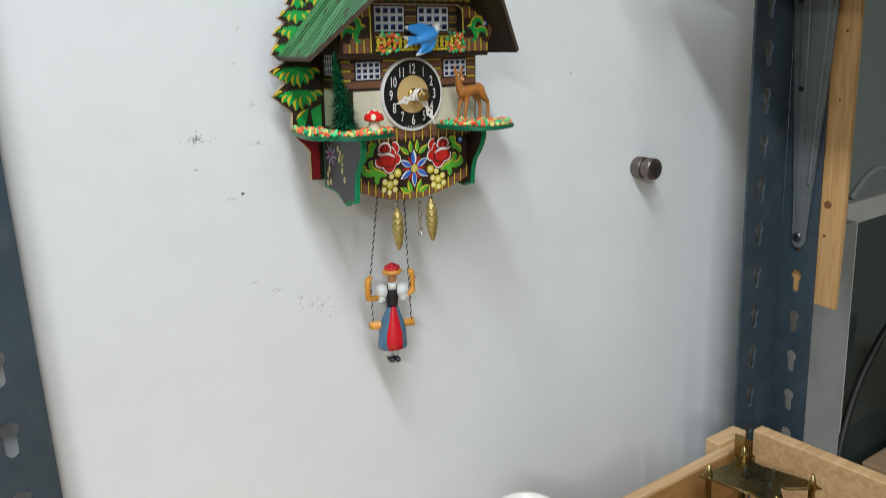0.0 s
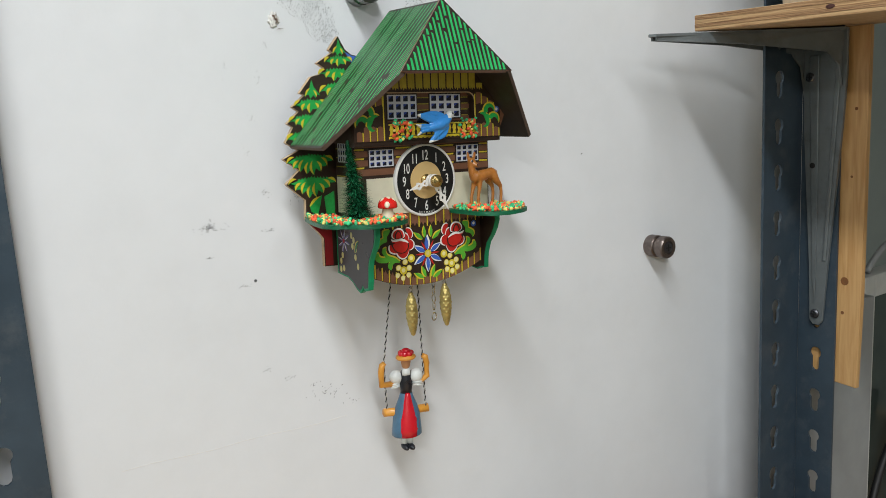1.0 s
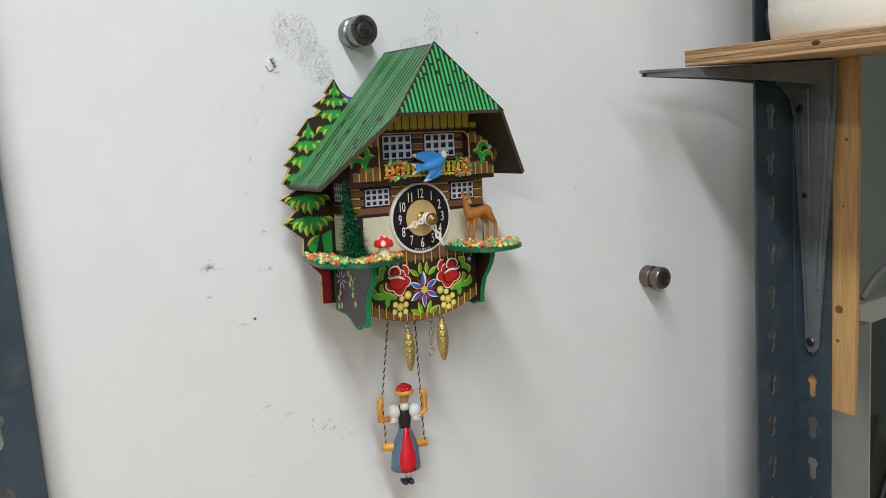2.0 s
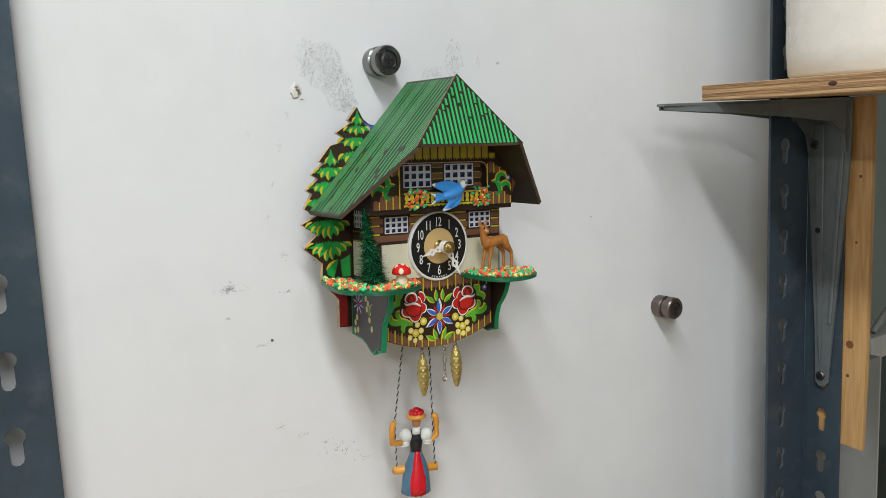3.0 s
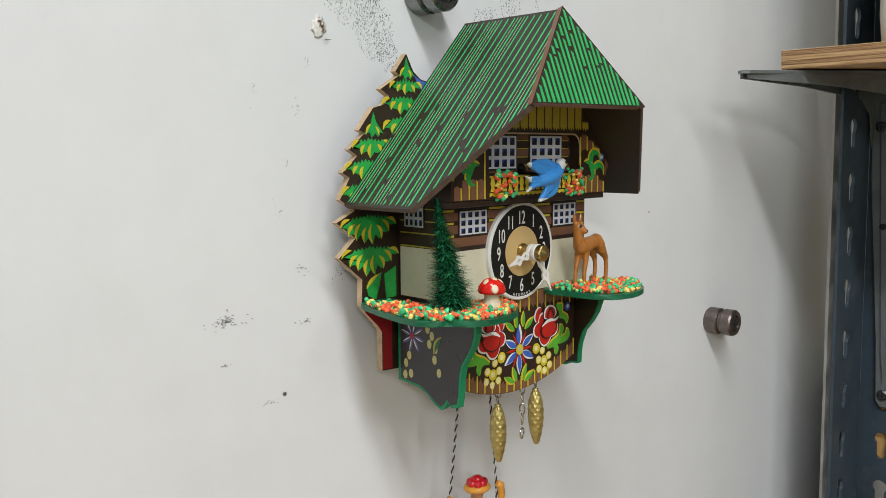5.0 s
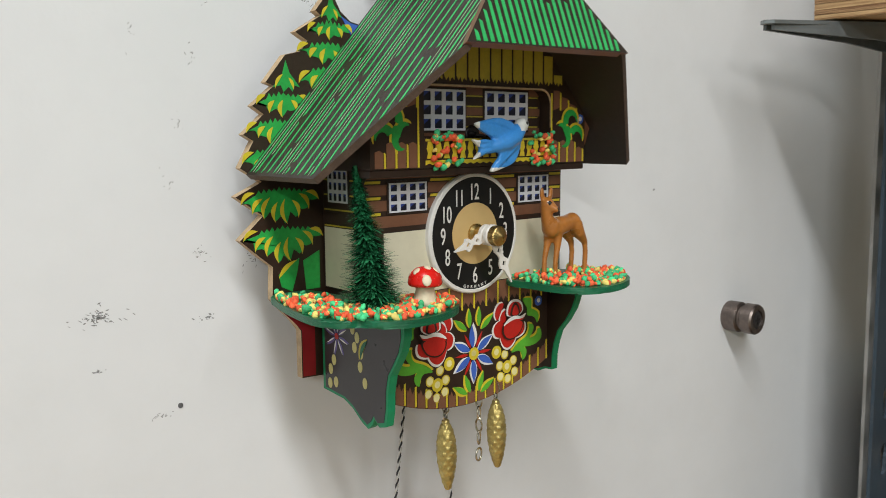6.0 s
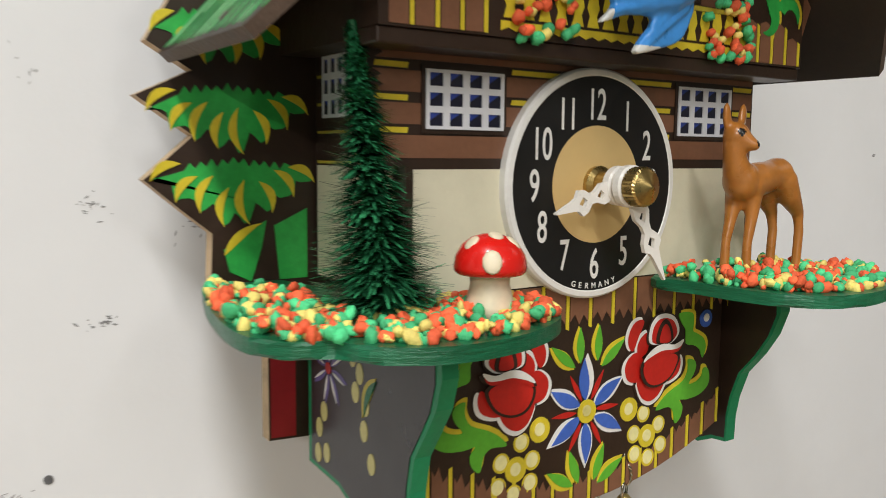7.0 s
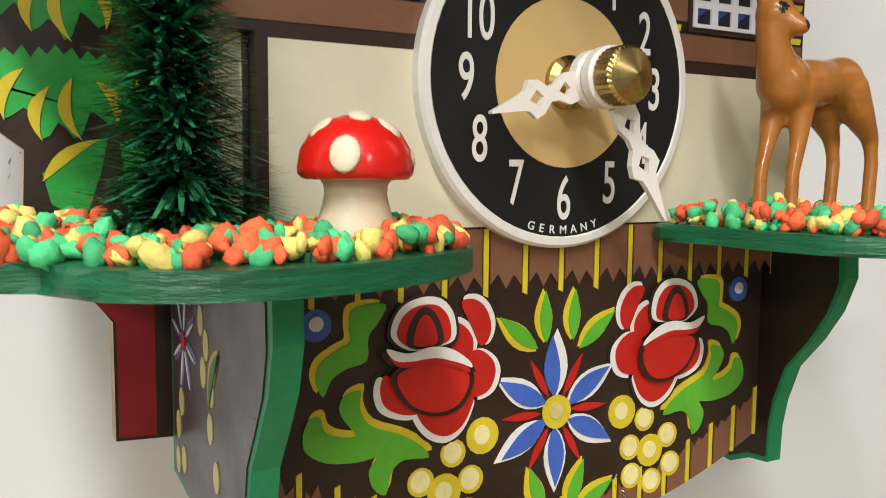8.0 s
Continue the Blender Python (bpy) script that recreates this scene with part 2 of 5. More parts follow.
def slab(bm, pts, to3d, a, b, index=0, side=None, bevel=0.0):
    """A plate: the outline pts in 2D, laid out by to3d(u, v, depth), between the depths a and b."""
    va = [bm.verts.new(to3d(u, v, a)) for u, v in pts]
    vb = [bm.verts.new(to3d(u, v, b)) for u, v in pts]
    f1, f2 = bm.faces.new(va), bm.faces.new(vb[::-1])
    n = len(pts)
    sides = [bm.faces.new((va[i], vb[i], vb[(i + 1) % n], va[(i + 1) % n])) for i in range(n)]
    for f in (f1, f2):
        f.material_index = index
    for f in sides:
        f.material_index = index if side is None else side
    if bevel:
        edges = [e for e in f1.edges] + [e for e in f2.edges]
        bmesh.ops.bevel(bm, geom=edges, offset=bevel, segments=1, affect="EDGES")
    return bm


def XZ(u, v, d):
    return (u, d, v)


def YZ(u, v, d):
    return (d, u, v)


def XY(u, v, d):
    return (u, v, d)


def lathe(bm, profile, centre=(0, 0, 0), axis="z", n=24, index=0, wobble=None):
    """A turned form: profile of (radius, height) along the axis."""
    rings = []
    for k, (r, h) in enumerate(profile):
        ring = []
        for i in range(n):
            a = 2 * math.pi * i / n
            rr = r * (wobble(a, h, k) if wobble else 1)
            u, v = rr * math.cos(a), rr * math.sin(a)
            p = {"z": (u, v, h), "y": (u, h, v), "x": (h, u, v)}[axis]
            ring.append(bm.verts.new((p[0] + centre[0], p[1] + centre[1], p[2] + centre[2])))
        rings.append(ring)
    for r0, r1 in zip(rings, rings[1:]):
        for i in range(n):
            bm.faces.new((r0[i], r0[(i + 1) % n], r1[(i + 1) % n], r1[i])).material_index = index
    for ring in (rings[0], rings[-1]):
        bm.faces.new(ring).material_index = index
    return bm


def tube(bm, pts, radius, n=8, index=0, closed=False):
    """A round bar along pts; radius a number or one for each point."""
    P = [Vector(p) for p in pts]
    R = radius if isinstance(radius, (list, tuple)) else [radius] * len(P)
    rings, up = [], Vector((0.13, 0.31, 0.94))
    for i, p in enumerate(P):
        a, b = (P[i - 1], P[(i + 1) % len(P)]) if closed else (P[max(i - 1, 0)], P[min(i + 1, len(P) - 1)])
        d = (b - a).normalized()
        s = d.cross(up)
        if s.length < 0.1:
            s = d.cross(Vector((1, 0, 0)))
        s.normalize()
        t = s.cross(d)
        rings.append([bm.verts.new(p + R[i] * (math.cos(2 * math.pi * k / n) * s + math.sin(2 * math.pi * k / n) * t)) for k in range(n)])
    pairs = list(zip(rings, rings[1:])) + ([(rings[-1], rings[0])] if closed else [])
    for r0, r1 in pairs:
        for k in range(n):
            bm.faces.new((r0[k], r0[(k + 1) % n], r1[(k + 1) % n], r1[k])).material_index = index
    if not closed:
        for ring in (rings[0], rings[-1]):
            bm.faces.new(ring).material_index = index
    return bm


def blob(bm, c, r, rot=(0, 0, 0), sub=3, index=0, shape=None):
    """An ellipsoid with radii r, which shape(unit point) may deform."""
    res = bmesh.ops.create_icosphere(bm, subdivisions=sub, radius=1.0)
    m = Matrix.LocRotScale(c, Euler([radians(a) for a in rot]), r)
    for v in res["verts"]:
        p = v.co.copy()
        if shape:
            p = p * shape(p)
        v.co = m @ p
    for f in set(f for v in res["verts"] for f in v.link_faces):
        f.material_index = index
    return bm


def leaf2d(x, z, angle, length, width, bend=0.0, n=7, base=0.0):
    """A pointed leaf outline from its base at (x, z), pointing along angle (degrees)."""
    a = radians(angle)
    d, s = (math.cos(a), math.sin(a)), (-math.sin(a), math.cos(a))
    one, two = [], []
    for i in range(n + 1):
        u = i / n
        w = width * (math.sin(math.pi * u ** 0.85) * 0.5 + base * 0.5 * (1 - u))
        off = bend * length * 4 * u * (1 - u)
        cx, cz = x + d[0] * u * length + s[0] * off, z + d[1] * u * length + s[1] * off
        one.append((cx + s[0] * w, cz + s[1] * w))
        two.append((cx - s[0] * w, cz - s[1] * w))
    pts = one + two[::-1]
    out = [pts[0]]
    for p in pts[1:]:
        if math.dist(p, out[-1]) > 1e-3 and math.dist(p, out[0]) > 1e-3:
            out.append(p)
    return out


def curl2d(cx, cz, r, a0, a1, w, n=12):
    """A curling stroke: an arc about (cx, cz) from the angle a0 to a1, broad at its root and pointed at its end."""
    one, two = [], []
    for i in range(n + 1):
        u = i / n
        a, h = radians(a0 + (a1 - a0) * u), 0.5 * w * max(math.cos(u * math.pi / 2), 0.03) ** 0.7
        one.append((cx + (r + h) * math.cos(a), cz + (r + h) * math.sin(a)))
        two.append((cx + (r - h) * math.cos(a), cz + (r - h) * math.sin(a)))
    return one + two[::-1]


def oval2d(x, z, rx, rz, n=18):
    return [(x + rx * math.cos(2 * math.pi * i / n), z + rz * math.sin(2 * math.pi * i / n)) for i in range(n)]


STROKES = []


def paint(name, pts, plane, depth, material, parent, lift=0.12, label=""):
    """One stroke of thick paint on a board whose face lies at depth and looks towards minus that axis; later strokes lie a hair prouder."""
    STROKES.append(name)
    lift += 0.004 * (len(STROKES) % 23)
    return part(name, slab(bmesh.new(), pts, plane, depth, depth - lift), material, parent, label)


def plate_with_holes(outer, holes, to3d, a, b):
    """A sheet-metal plate with holes that go through it."""
    bm = bmesh.new()
    edges = []
    for loop in [outer] + holes:
        vs = [bm.verts.new(to3d(u, v, a)) for u, v in loop]
        edges += [bm.edges.new((vs[i], vs[(i + 1) % len(vs)])) for i in range(len(vs))]
    res = bmesh.ops.triangle_fill(bm, use_beauty=True, use_dissolve=False, edges=edges)
    faces = [g for g in res["geom"] if isinstance(g, bmesh.types.BMFace)]
    ext = bmesh.ops.extrude_face_region(bm, geom=faces, use_keep_orig=True)
    shift = Vector(to3d(0, 0, b)) - Vector(to3d(0, 0, a))
    for g in ext["geom"]:
        if isinstance(g, bmesh.types.BMVert):
            g.co += shift
    return bm


def slotted_plate(u0, u1, v0, v1, holes, to3d, a, b):
    """A long slotted strip, filled cell by cell, one slot to a cell."""
    out = bmesh.new()
    tops = [max(q[1] for q in h) for h in holes]
    cuts = [v0] + [(tops[i] + min(q[1] for q in holes[i + 1])) / 2 for i in range(len(holes) - 1)] + [v1]
    for h, low, high in zip(holes, cuts, cuts[1:]):
        cell = plate_with_holes([(u0, low), (u1, low), (u1, high), (u0, high)], [h], to3d, a, b)
        me = bpy.data.meshes.new("cell")
        cell.to_mesh(me)
        cell.free()
        out.from_mesh(me)
        bpy.data.meshes.remove(me)
    bmesh.ops.remove_doubles(out, verts=out.verts, dist=0.01)
    return out


def keyhole(u, v, r=4.1, w=2.6, drop=11.5):
    """A keyhole slot: a round head with a narrower slot below."""
    pts = []
    a0 = math.asin(w / r)
    for i in range(11):
        a = -math.pi / 2 + a0 + (2 * math.pi - 2 * a0) * i / 10
        pts.append((u + r * math.cos(a), v + r * math.sin(a)))
    for i in range(6):
        a = math.pi + math.pi * i / 5
        pts.append((u + w * math.cos(a), v - drop + w * math.sin(a)))
    return pts

# ---- the room ----
R_X0, R_X1, R_Y0, R_Y1, FLOOR, CEIL = -2600, 2400, -3200, 700, -1500, 1100
solo("floor", boxed(R_X0 - 100, R_X1 + 100, R_Y0 - 100, R_Y1 + 100, FLOOR - 100, FLOOR), CONCRETE, (0, 0, FLOOR), "grey concrete workshop floor", "floor", kind="structure")
solo("ceiling", boxed(R_X0 - 100, R_X1 + 100, R_Y0 - 100, R_Y1 + 100, CEIL, CEIL + 100), CEILING, (0, 0, CEIL), "white painted workshop ceiling", "ceiling", kind="structure")
solo("wall_north", boxed(R_X0 - 100, R_X1 + 100, R_Y1, R_Y1 + 100, FLOOR, CEIL), ROOMWALL, (0, R_Y1, FLOOR), "pale grey-green painted wall behind the racks", "wall", kind="structure")
solo("wall_south", boxed(R_X0 - 100, R_X1 + 100, R_Y0 - 100, R_Y0, FLOOR, CEIL), ROOMWALL, (0, R_Y0, FLOOR), "pale grey-green painted wall", "wall", kind="structure")
solo("wall_west", boxed(R_X0 - 100, R_X0, R_Y0, R_Y1, FLOOR, CEIL), ROOMWALL, (R_X0, 0, FLOOR), "pale grey-green painted wall", "wall", kind="structure")
solo("wall_east", boxed(R_X1, R_X1 + 100, R_Y0, R_Y1, FLOOR, CEIL), ROOMWALL, (R_X1, 0, FLOOR), "pale grey-green painted wall", "wall", kind="structure")

# the white board that the clock hangs on
board = solo("wall_panel", boxed(-900, 442, 0, 18, -700, CEIL, 1.0), PANEL, (-87, 0, -700), "scuffed white painted board with smudges and specks", "panel", kind="structure")

# the board does not stand quite parallel with the clock's face
WALL_TURN = -3.66
board.matrix_world = CENTRE @ Matrix.Translation(Vector((-87, 0, -700)) * 0.001) @ pose(0, 0, 0, 0, 0, WALL_TURN)


def wall_y(x):
    return math.tan(radians(WALL_TURN)) * (x + 87)


rng = random.Random(7)


def specks(name, spots, material=None):
    """Small rubbed marks, each a thin uneven flake on the board."""
    bm = bmesh.new()
    for cx, cz, rx, rz, n, size, slant in spots:
        for _ in range(n):
            a, r = rng.uniform(0, 2 * math.pi), rng.random() ** 0.6 if n > 100 else abs(rng.gauss(0, 0.5))
            x, z = cx + 2 + rx * r * math.cos(a), cz + rz * r * math.sin(a)
            l, w, t = size * rng.uniform(0.3, 1.6), size * rng.uniform(0.15, 0.5), radians(slant + rng.gauss(0, 30))
            pts = [(x + l * u * math.cos(t) - w * v * math.sin(t), z + l * u * math.sin(t) + w * v * math.cos(t)) for u, v in ((-0.5, 0), (-0.1, 0.5), (0.5, rng.uniform(-0.2, 0.2)), (0.1, -0.5))]
            slab(bm, pts, XZ, 0.0, -0.06)
    part(name, bm, material or SCUFF, board, kind="stuff")


SMUDGE = mat("smudge_grey", (0.27, 0.27, 0.275), 0.7, vary=0.3)
RUB = mat("rub_dark", (0.10, 0.10, 0.105), 0.7, vary=0.35, scale=250)
specks("rub_marks", [(-46, 108, 13, 14, 620, 0.7, 65), (-36, 94, 10, 13, 620, 0.65, 65), (-56, 112, 7, 12, 150, 0.75, 70), (-30, 84, 6, 7, 170, 0.65, 60), (46, 112, 7, 14, 150, 0.8, 70), (30, 103, 9, 6, 130, 0.75, 60), (64, 112, 2, 5, 14, 0.7, 70)], RUB)
specks("smudge", [(-112, -18, 9, 4, 80, 1.2, -20), (-78, -24, 6, 2, 22, 1.0, -15), (-114, -35, 2, 1.6, 12, 0.9, 0), (-97, -54, 5, 2, 16, 1.0, 10), (80, 110, 1.2, 2, 9, 1.2, 70), (-60, -6, 7, 4, 18, 0.9, 30)], SMUDGE)
specks("scratch_marks", [(-87 + 14 * i + rng.uniform(-3, 3), -106 - 8 * i, 6, 2.5, 9, 1.2, 65) for i in range(5)] + [(-52, -128, 14, 5, 24, 1.1, 60), (158, 0, 0.6, 0.6, 2, 1.2, 0)], SMUDGE)
specks("grey_rubs", [(-76, 62, 3, 6, 10, 0.9, 60), (-82, 40, 2, 7, 10, 0.9, 70), (-86, 22, 3, 5, 8, 0.8, 60), (-78, -2, 5, 4, 16, 0.9, 20), (-70, 80, 2, 5, 8, 0.9, 60), (-95, 70, 3, 6, 8, 0.7, 70)], mat("rub_grey", (0.30, 0.30, 0.30), 0.7, vary=0.2))
part("pinhole", lathe(bmesh.new(), [(0.9, 0), (0.9, -0.2), (0.4, -0.2)], (-87, 0, -52), "y", 10), SCUFF, board)
# plugged screw hole with cracked filler
bm = blob(bmesh.new(), (-62, -0.3, 94), (3.0, 0.55, 4.0), sub=4, shape=lambda p: 1 + 0.45 * noise.noise(p * 2.3) + 0.25 * noise.noise(p * 6.1))
part("filled_hole", bm, CREASE, board, "cracked white filler plug", smooth=True)
specks("filler_crack", [(-63.5, 96, 2.5, 1.6, 12, 1.5, 40), (-61, 89, 3, 0.6, 8, 1.3, 0), (-62.5, 94, 2.6, 3.4, 26, 0.9, 60)], mat("filler_brown", (0.16, 0.09, 0.06), 0.8, vary=0.3, scale=300))
for v_ob in [o for o in board.children if o.name.startswith("filler_crack")]:
    v_ob.location.y = -0.0011
# long fold in the paint
bm = bmesh.new()
tube(bm, [(-172 + 135 * i / 8, -0.05, -145 - 2.5 * i / 8 + 0.6 * math.sin(i * 1.7)) for i in range(9)], 0.13, 5)
part("paint_ridge", bm, CREASE, board)

# ---- slotted steel uprights of the rack ----
PITCH = 34.87


def upright(label, base, flanges):
    post = thing("rack_post", base, label, "shelf post", "slotted rack posts")
    for outer, holes, plane, a, b in flanges:
        us, vs = [q[0] for q in outer], [q[1] for q in outer]
        bm = slotted_plate(min(us), max(us), min(vs), max(vs), holes, plane, a, b) if holes else plate_with_holes(outer, holes, plane, a, b)
        part("flange", bm, STEEL, post)
    return post


Z0, Z1 = -1500, 1000
levels = [k for k in range(-36, 24)]
right_post = upright("blue-grey slotted steel angle post with keyhole slots", (334, -77, Z0), [
    ([(286, Z0), (334, Z0), (334, Z1), (286, Z1)], [keyhole(304, -98 + 3.5 + PITCH * k, 5.4, 3.5, 11) for k in levels], XZ, -77, -75),
    ([(-77.2, Z0), (-77.2, Z1), (-108, Z1), (-108, Z0)], [keyhole(-92.5, -174 + 3.5 + PITCH * k, 4.8, 3.1, 11.5) for k in levels], YZ, 334, 336)])
upright("blue-grey slotted steel angle post beside the white board", (-249, -8, Z0), [
    ([(-249, Z0), (-209.6, Z0), (-209.6, Z1), (-249, Z1)], [keyhole(-228.8, -40.2 + 4 + 39.25 * k, 5.0, 3.3, 12) for k in range(-34, 22)], XZ, -8, -6),
    ([(-5.8, Z0), (8, Z0), (8, Z1), (-5.8, Z1)], [], YZ, -249, -247)])
# added strip, no real part: its colour gives the dimmed tone inside the slots
part("slot_tone_strip", boxed(315, 345, -61, -59, Z0, Z1), mat("slot_tone_grey", (0.52, 0.51, 0.49), 0.6, vary=0.1, scale=20), right_post, "dull pale strip added behind the slots to dim what shows through")

# timber batten bolted behind the post
bm = slab(bmesh.new(), [(-79, -190), (-124.5, -193), (-126, -120), (-126.5, 79), (-79, 79)], YZ, 337, 342, bevel=0.5)
batten = solo("wooden_batten", bm, PINE, (346, -100, -193), "knotty orange pine batten fixed behind the steel post", "batten")
KNOT = mat("knot_brown", (0.20, 0.08, 0.025), 0.5, vary=0.2, scale=200)
for y, z, r in ((-113, -110, 3.2), (-112, -135, 1.4), (-118, 20, 1.3), (-116, -30, 1.0)):
    part("knot", lathe(bmesh.new(), [(r, 336.95), (r * 0.9, 336.8)], (0, y, z), "x", 12), KNOT, batten)
solo("wooden_batten", boxed(337, 342, -126, -79, 91, 600, 0.8), PINE, (346, -100, 91), "upper pine batten above the shelf", "batten")

# plywood shelf
shelf = thing("plywood_shelf", (300, -300, 80), "raw plywood shelf board with rough layered edge", "shelf")
bm = slab(bmesh.new(), [(224, -64), (362, -64), (362, -700), (222, -700)], XY, 80, 91, bevel=0.3)
part("board", bm, PLYTOP, shelf)
for k, (z0, z1, c) in enumerate(((80.3, 82.6, 0), (82.6, 84.8, 1), (84.8, 87.8, 0), (87.8, 90.8, 1))):
    o = 0.25 if c else 0.05
    part("ply_layer", slab(bmesh.new(), [(223.9 - o, -63.8), (224.6, -63.8), (222.6, -700), (221.9 - o, -700)], XY, z0, z1 - 0.15), PLYDARK if c else PLY, shelf)
part("split", blob(bmesh.new(), (223.4, -163, 86), (0.5, 3.0, 1.5), sub=2), mat("split_dark", (0.06, 0.02, 0.015), 0.8), shelf)

# stamped steel shelf bracket
brk = thing("shelf_bracket", (332, -95, -146), "grey stamped steel shelf bracket with cross-head screws", "bracket")
leg = [(-79, 78), (-113, 78), (-113, 45), (-111, 10), (-102, -100), (-99, -143), (-96, -147), (-91, -147), (-88, -143), (-87, -100), (-80, 10)]
bm = slab(bmesh.new(), leg, YZ, 333.6, 331.2, bevel=0.5)
part("upright_leg", bm, BRACKET, brk)
bm = slab(bmesh.new(), [(-84, 60), (-92, 60), (-93.5, -110), (-92.5, -130), (-91, -110)], YZ, 331.2, 329.6, bevel=0.7)
part("rib", bm, BRACKET, brk)
bm = slab(bmesh.new(), [(-106, 66), (-110, 66), (-101, -95), (-98.5, -95)], YZ, 331.2, 329.8, bevel=0.6)
part("rib", bm, BRACKET, brk)
# arm: a channel that runs out under the shelf and tapers to a bent tip
bm = slab(bmesh.new(), [(333, -79), (333, -112), (250, -82), (184, -64), (181, -60), (184, -57)], XY, 78.9, 76.9, bevel=0.3)
part("arm", bm, BRACKET, brk)
bm = bmesh.new()
for y0, y1 in ((-80, -59), (-110, -63)):
    vs = [(333, y0, 77), (186, y1, 77), (186, y1, 74.5), (250, y1 + (y0 - y1) * 0.45, 70), (318, y0 + (y1 - y0) * 0.1, 62), (327, y0, 52), (333, y0, 30)]
    a = [bm.verts.new(v) for v in vs]
    b = [bm.verts.new((v[0], v[1] + 1.6, v[2])) for v in vs]
    bm.faces.new(a), bm.faces.new(b[::-1])
    for i in range(len(vs)):
        j = (i + 1) % len(vs)
        bm.faces.new((a[i], b[i], b[j], a[j]))
part("arm_web", bm, BRACKET, brk)


def screw(parent, x, y, z, r=3.6):
    bm = lathe(bmesh.new(), [(r, 0), (r, -0.8), (r * 0.75, -1.6)], (x, y, z), "x", 18)
    s = part("screw", bm, SCREW, parent, "dark cross-head screw", smooth=False)
    bm = box(bmesh.new(), x - 1.9, x - 1.55, y - r * 0.6, y + r * 0.6, z - 0.4, z + 0.4)
    box(bm, x - 1.9, x - 1.56, y - 0.4, y + 0.4, z - r * 0.6, z + r * 0.6)
    part("cross_slot", bm, CABLE, s)


screw(brk, 330.2, -85.5, 44)
screw(brk, 331, -93, -138)
part("bolt_hole", lathe(bmesh.new(), [(2.2, 329.5), (2.2, 329.3)], (0, -89, -22), "x", 14), CABLE, brk)

# white tub on the shelf
tub = thing("plastic_tub", (287, -153, 91), "glossy white plastic tub standing on the plywood shelf", "tub")
part("body", lathe(bmesh.new(), [(50, 91), (53, 94), (54.5, 110), (55, 200), (55, 300), (57, 302), (57, 306), (50, 308)], (287, -153, 0), "z", 48), WHITEPLASTIC, tub, smooth=True)
part("lid", lathe(bmesh.new(), [(58, 300), (58.5, 303), (58.5, 312), (56, 314), (10, 314)], (287, -153, 0), "z", 48), WHITEPLASTIC, tub, smooth=True)

# ---- turned door-stop knobs on the board ----


def knob(x, z, r, depth, material, label):
    y0 = wall_y(x)
    k = thing("knob", (x, y0, z), label, "knob", "turned metal knobs on the board")
    d = depth
    part("base", lathe(bmesh.new(), [(r * 0.95, 0.6), (r, -0.6), (r, -d * 0.42), (r * 0.9, -d * 0.46), (r * 0.80, -d * 0.48), (r * 0.78, -d * 0.56), (r * 0.9, -d * 0.58), (r, -d * 0.62), (r, -d * 0.94), (r * 0.92, -d), (r * 0.64, -d), (r * 0.62, -d * 0.93), (0.5, -d * 0.93)], (x, y0, z), "y", 40), material, k, smooth=False)
    sc = part("screw", lathe(bmesh.new(), [(r * 0.56, -d * 0.90), (r * 0.56, -d * 0.965), (r * 0.4, -d * 0.985)], (x, y0, z), "y", 20), SCREW, k, "dark cross-head screw")
    bm = box(bmesh.new(), x - r * 0.3, x + r * 0.3, y0 - d * 0.995, y0 - d * 0.97, z - 0.5, z + 0.5)
    box(bm, x - 0.5, x + 0.5, y0 - d * 0.996, y0 - d * 0.971, z - r * 0.3, z + r * 0.3)
    part("cross_slot", bm, CABLE, sc)
    return k


knob(-9.5, 110.5, 9.0, 17, KNOB, "grey turned steel knob with a cross-head screw")
knob(226, -76, 8.4, 17.5, KNOBR, "brownish worn steel knob with a screw in it")
# small grey stud half hidden behind the roof
solo("stud", lathe(bmesh.new(), [(5.5, wall_y(-14) + 0.5), (6, wall_y(-14) - 1), (6, wall_y(-14) - 9), (5, wall_y(-14) - 11), (0.5, wall_y(-14) - 11.5)], (-14, 0, 66), "y", 24), KNOB, (-14, wall_y(-14), 66), "small round grey metal stud on the board", "stud")

# ---- beyond the rack ----
solo("steel_channel", boxed(345, 456, -74, -58, -1500, -150, 1.5), GREYPANEL, (400, -66, -1500), "plain grey steel channel behind the slotted post", "channel")
win = thing("framed_pane", (600, -55, -420), "white-framed dark glass pane leaning behind the rack", "framed pane")
for nm, bx in (("frame_side", (462, 480, -62, -45, -1498, -137)), ("frame_top", (480, 1100, -62, -45, -158, -137)), ("frame_side", (1100, 1118, -62, -45, -1498, -137))):
    part(nm, boxed(*bx, 1.0), FRAMEWHITE, win)
part("pane", boxed(480, 1100, -52, -48, -1400, -158), DARKPANE, win)
bm = tube(bmesh.new(), [(540 - 78 * u, -70 + 8 * math.sin(3 * u), -270 - 118 * u - 25 * u * u) for u in [i / 12 for i in range(13)]], 4.0, 8)
solo("cable", bm, CABLE, (480, -68, -380), "black rubber cable hanging across the dark pane", "cable", smooth=True)
bm = tube(bmesh.new(), [(478 + 70 * u, -54, -135 + 22 * math.sin(math.pi * u * 0.8)) for u in [i / 12 for i in range(13)]], 3.2, 8)
solo("hose", bm, GREYPANEL, (500, -54, -137), "grey hose looped over the white frame", "hose", smooth=True)
solo("cardboard_box", boxed(500, 800, -230, -75, -480, -405, 2), CARD, (650, -150, -480), "brown cardboard box on the bench", "box")

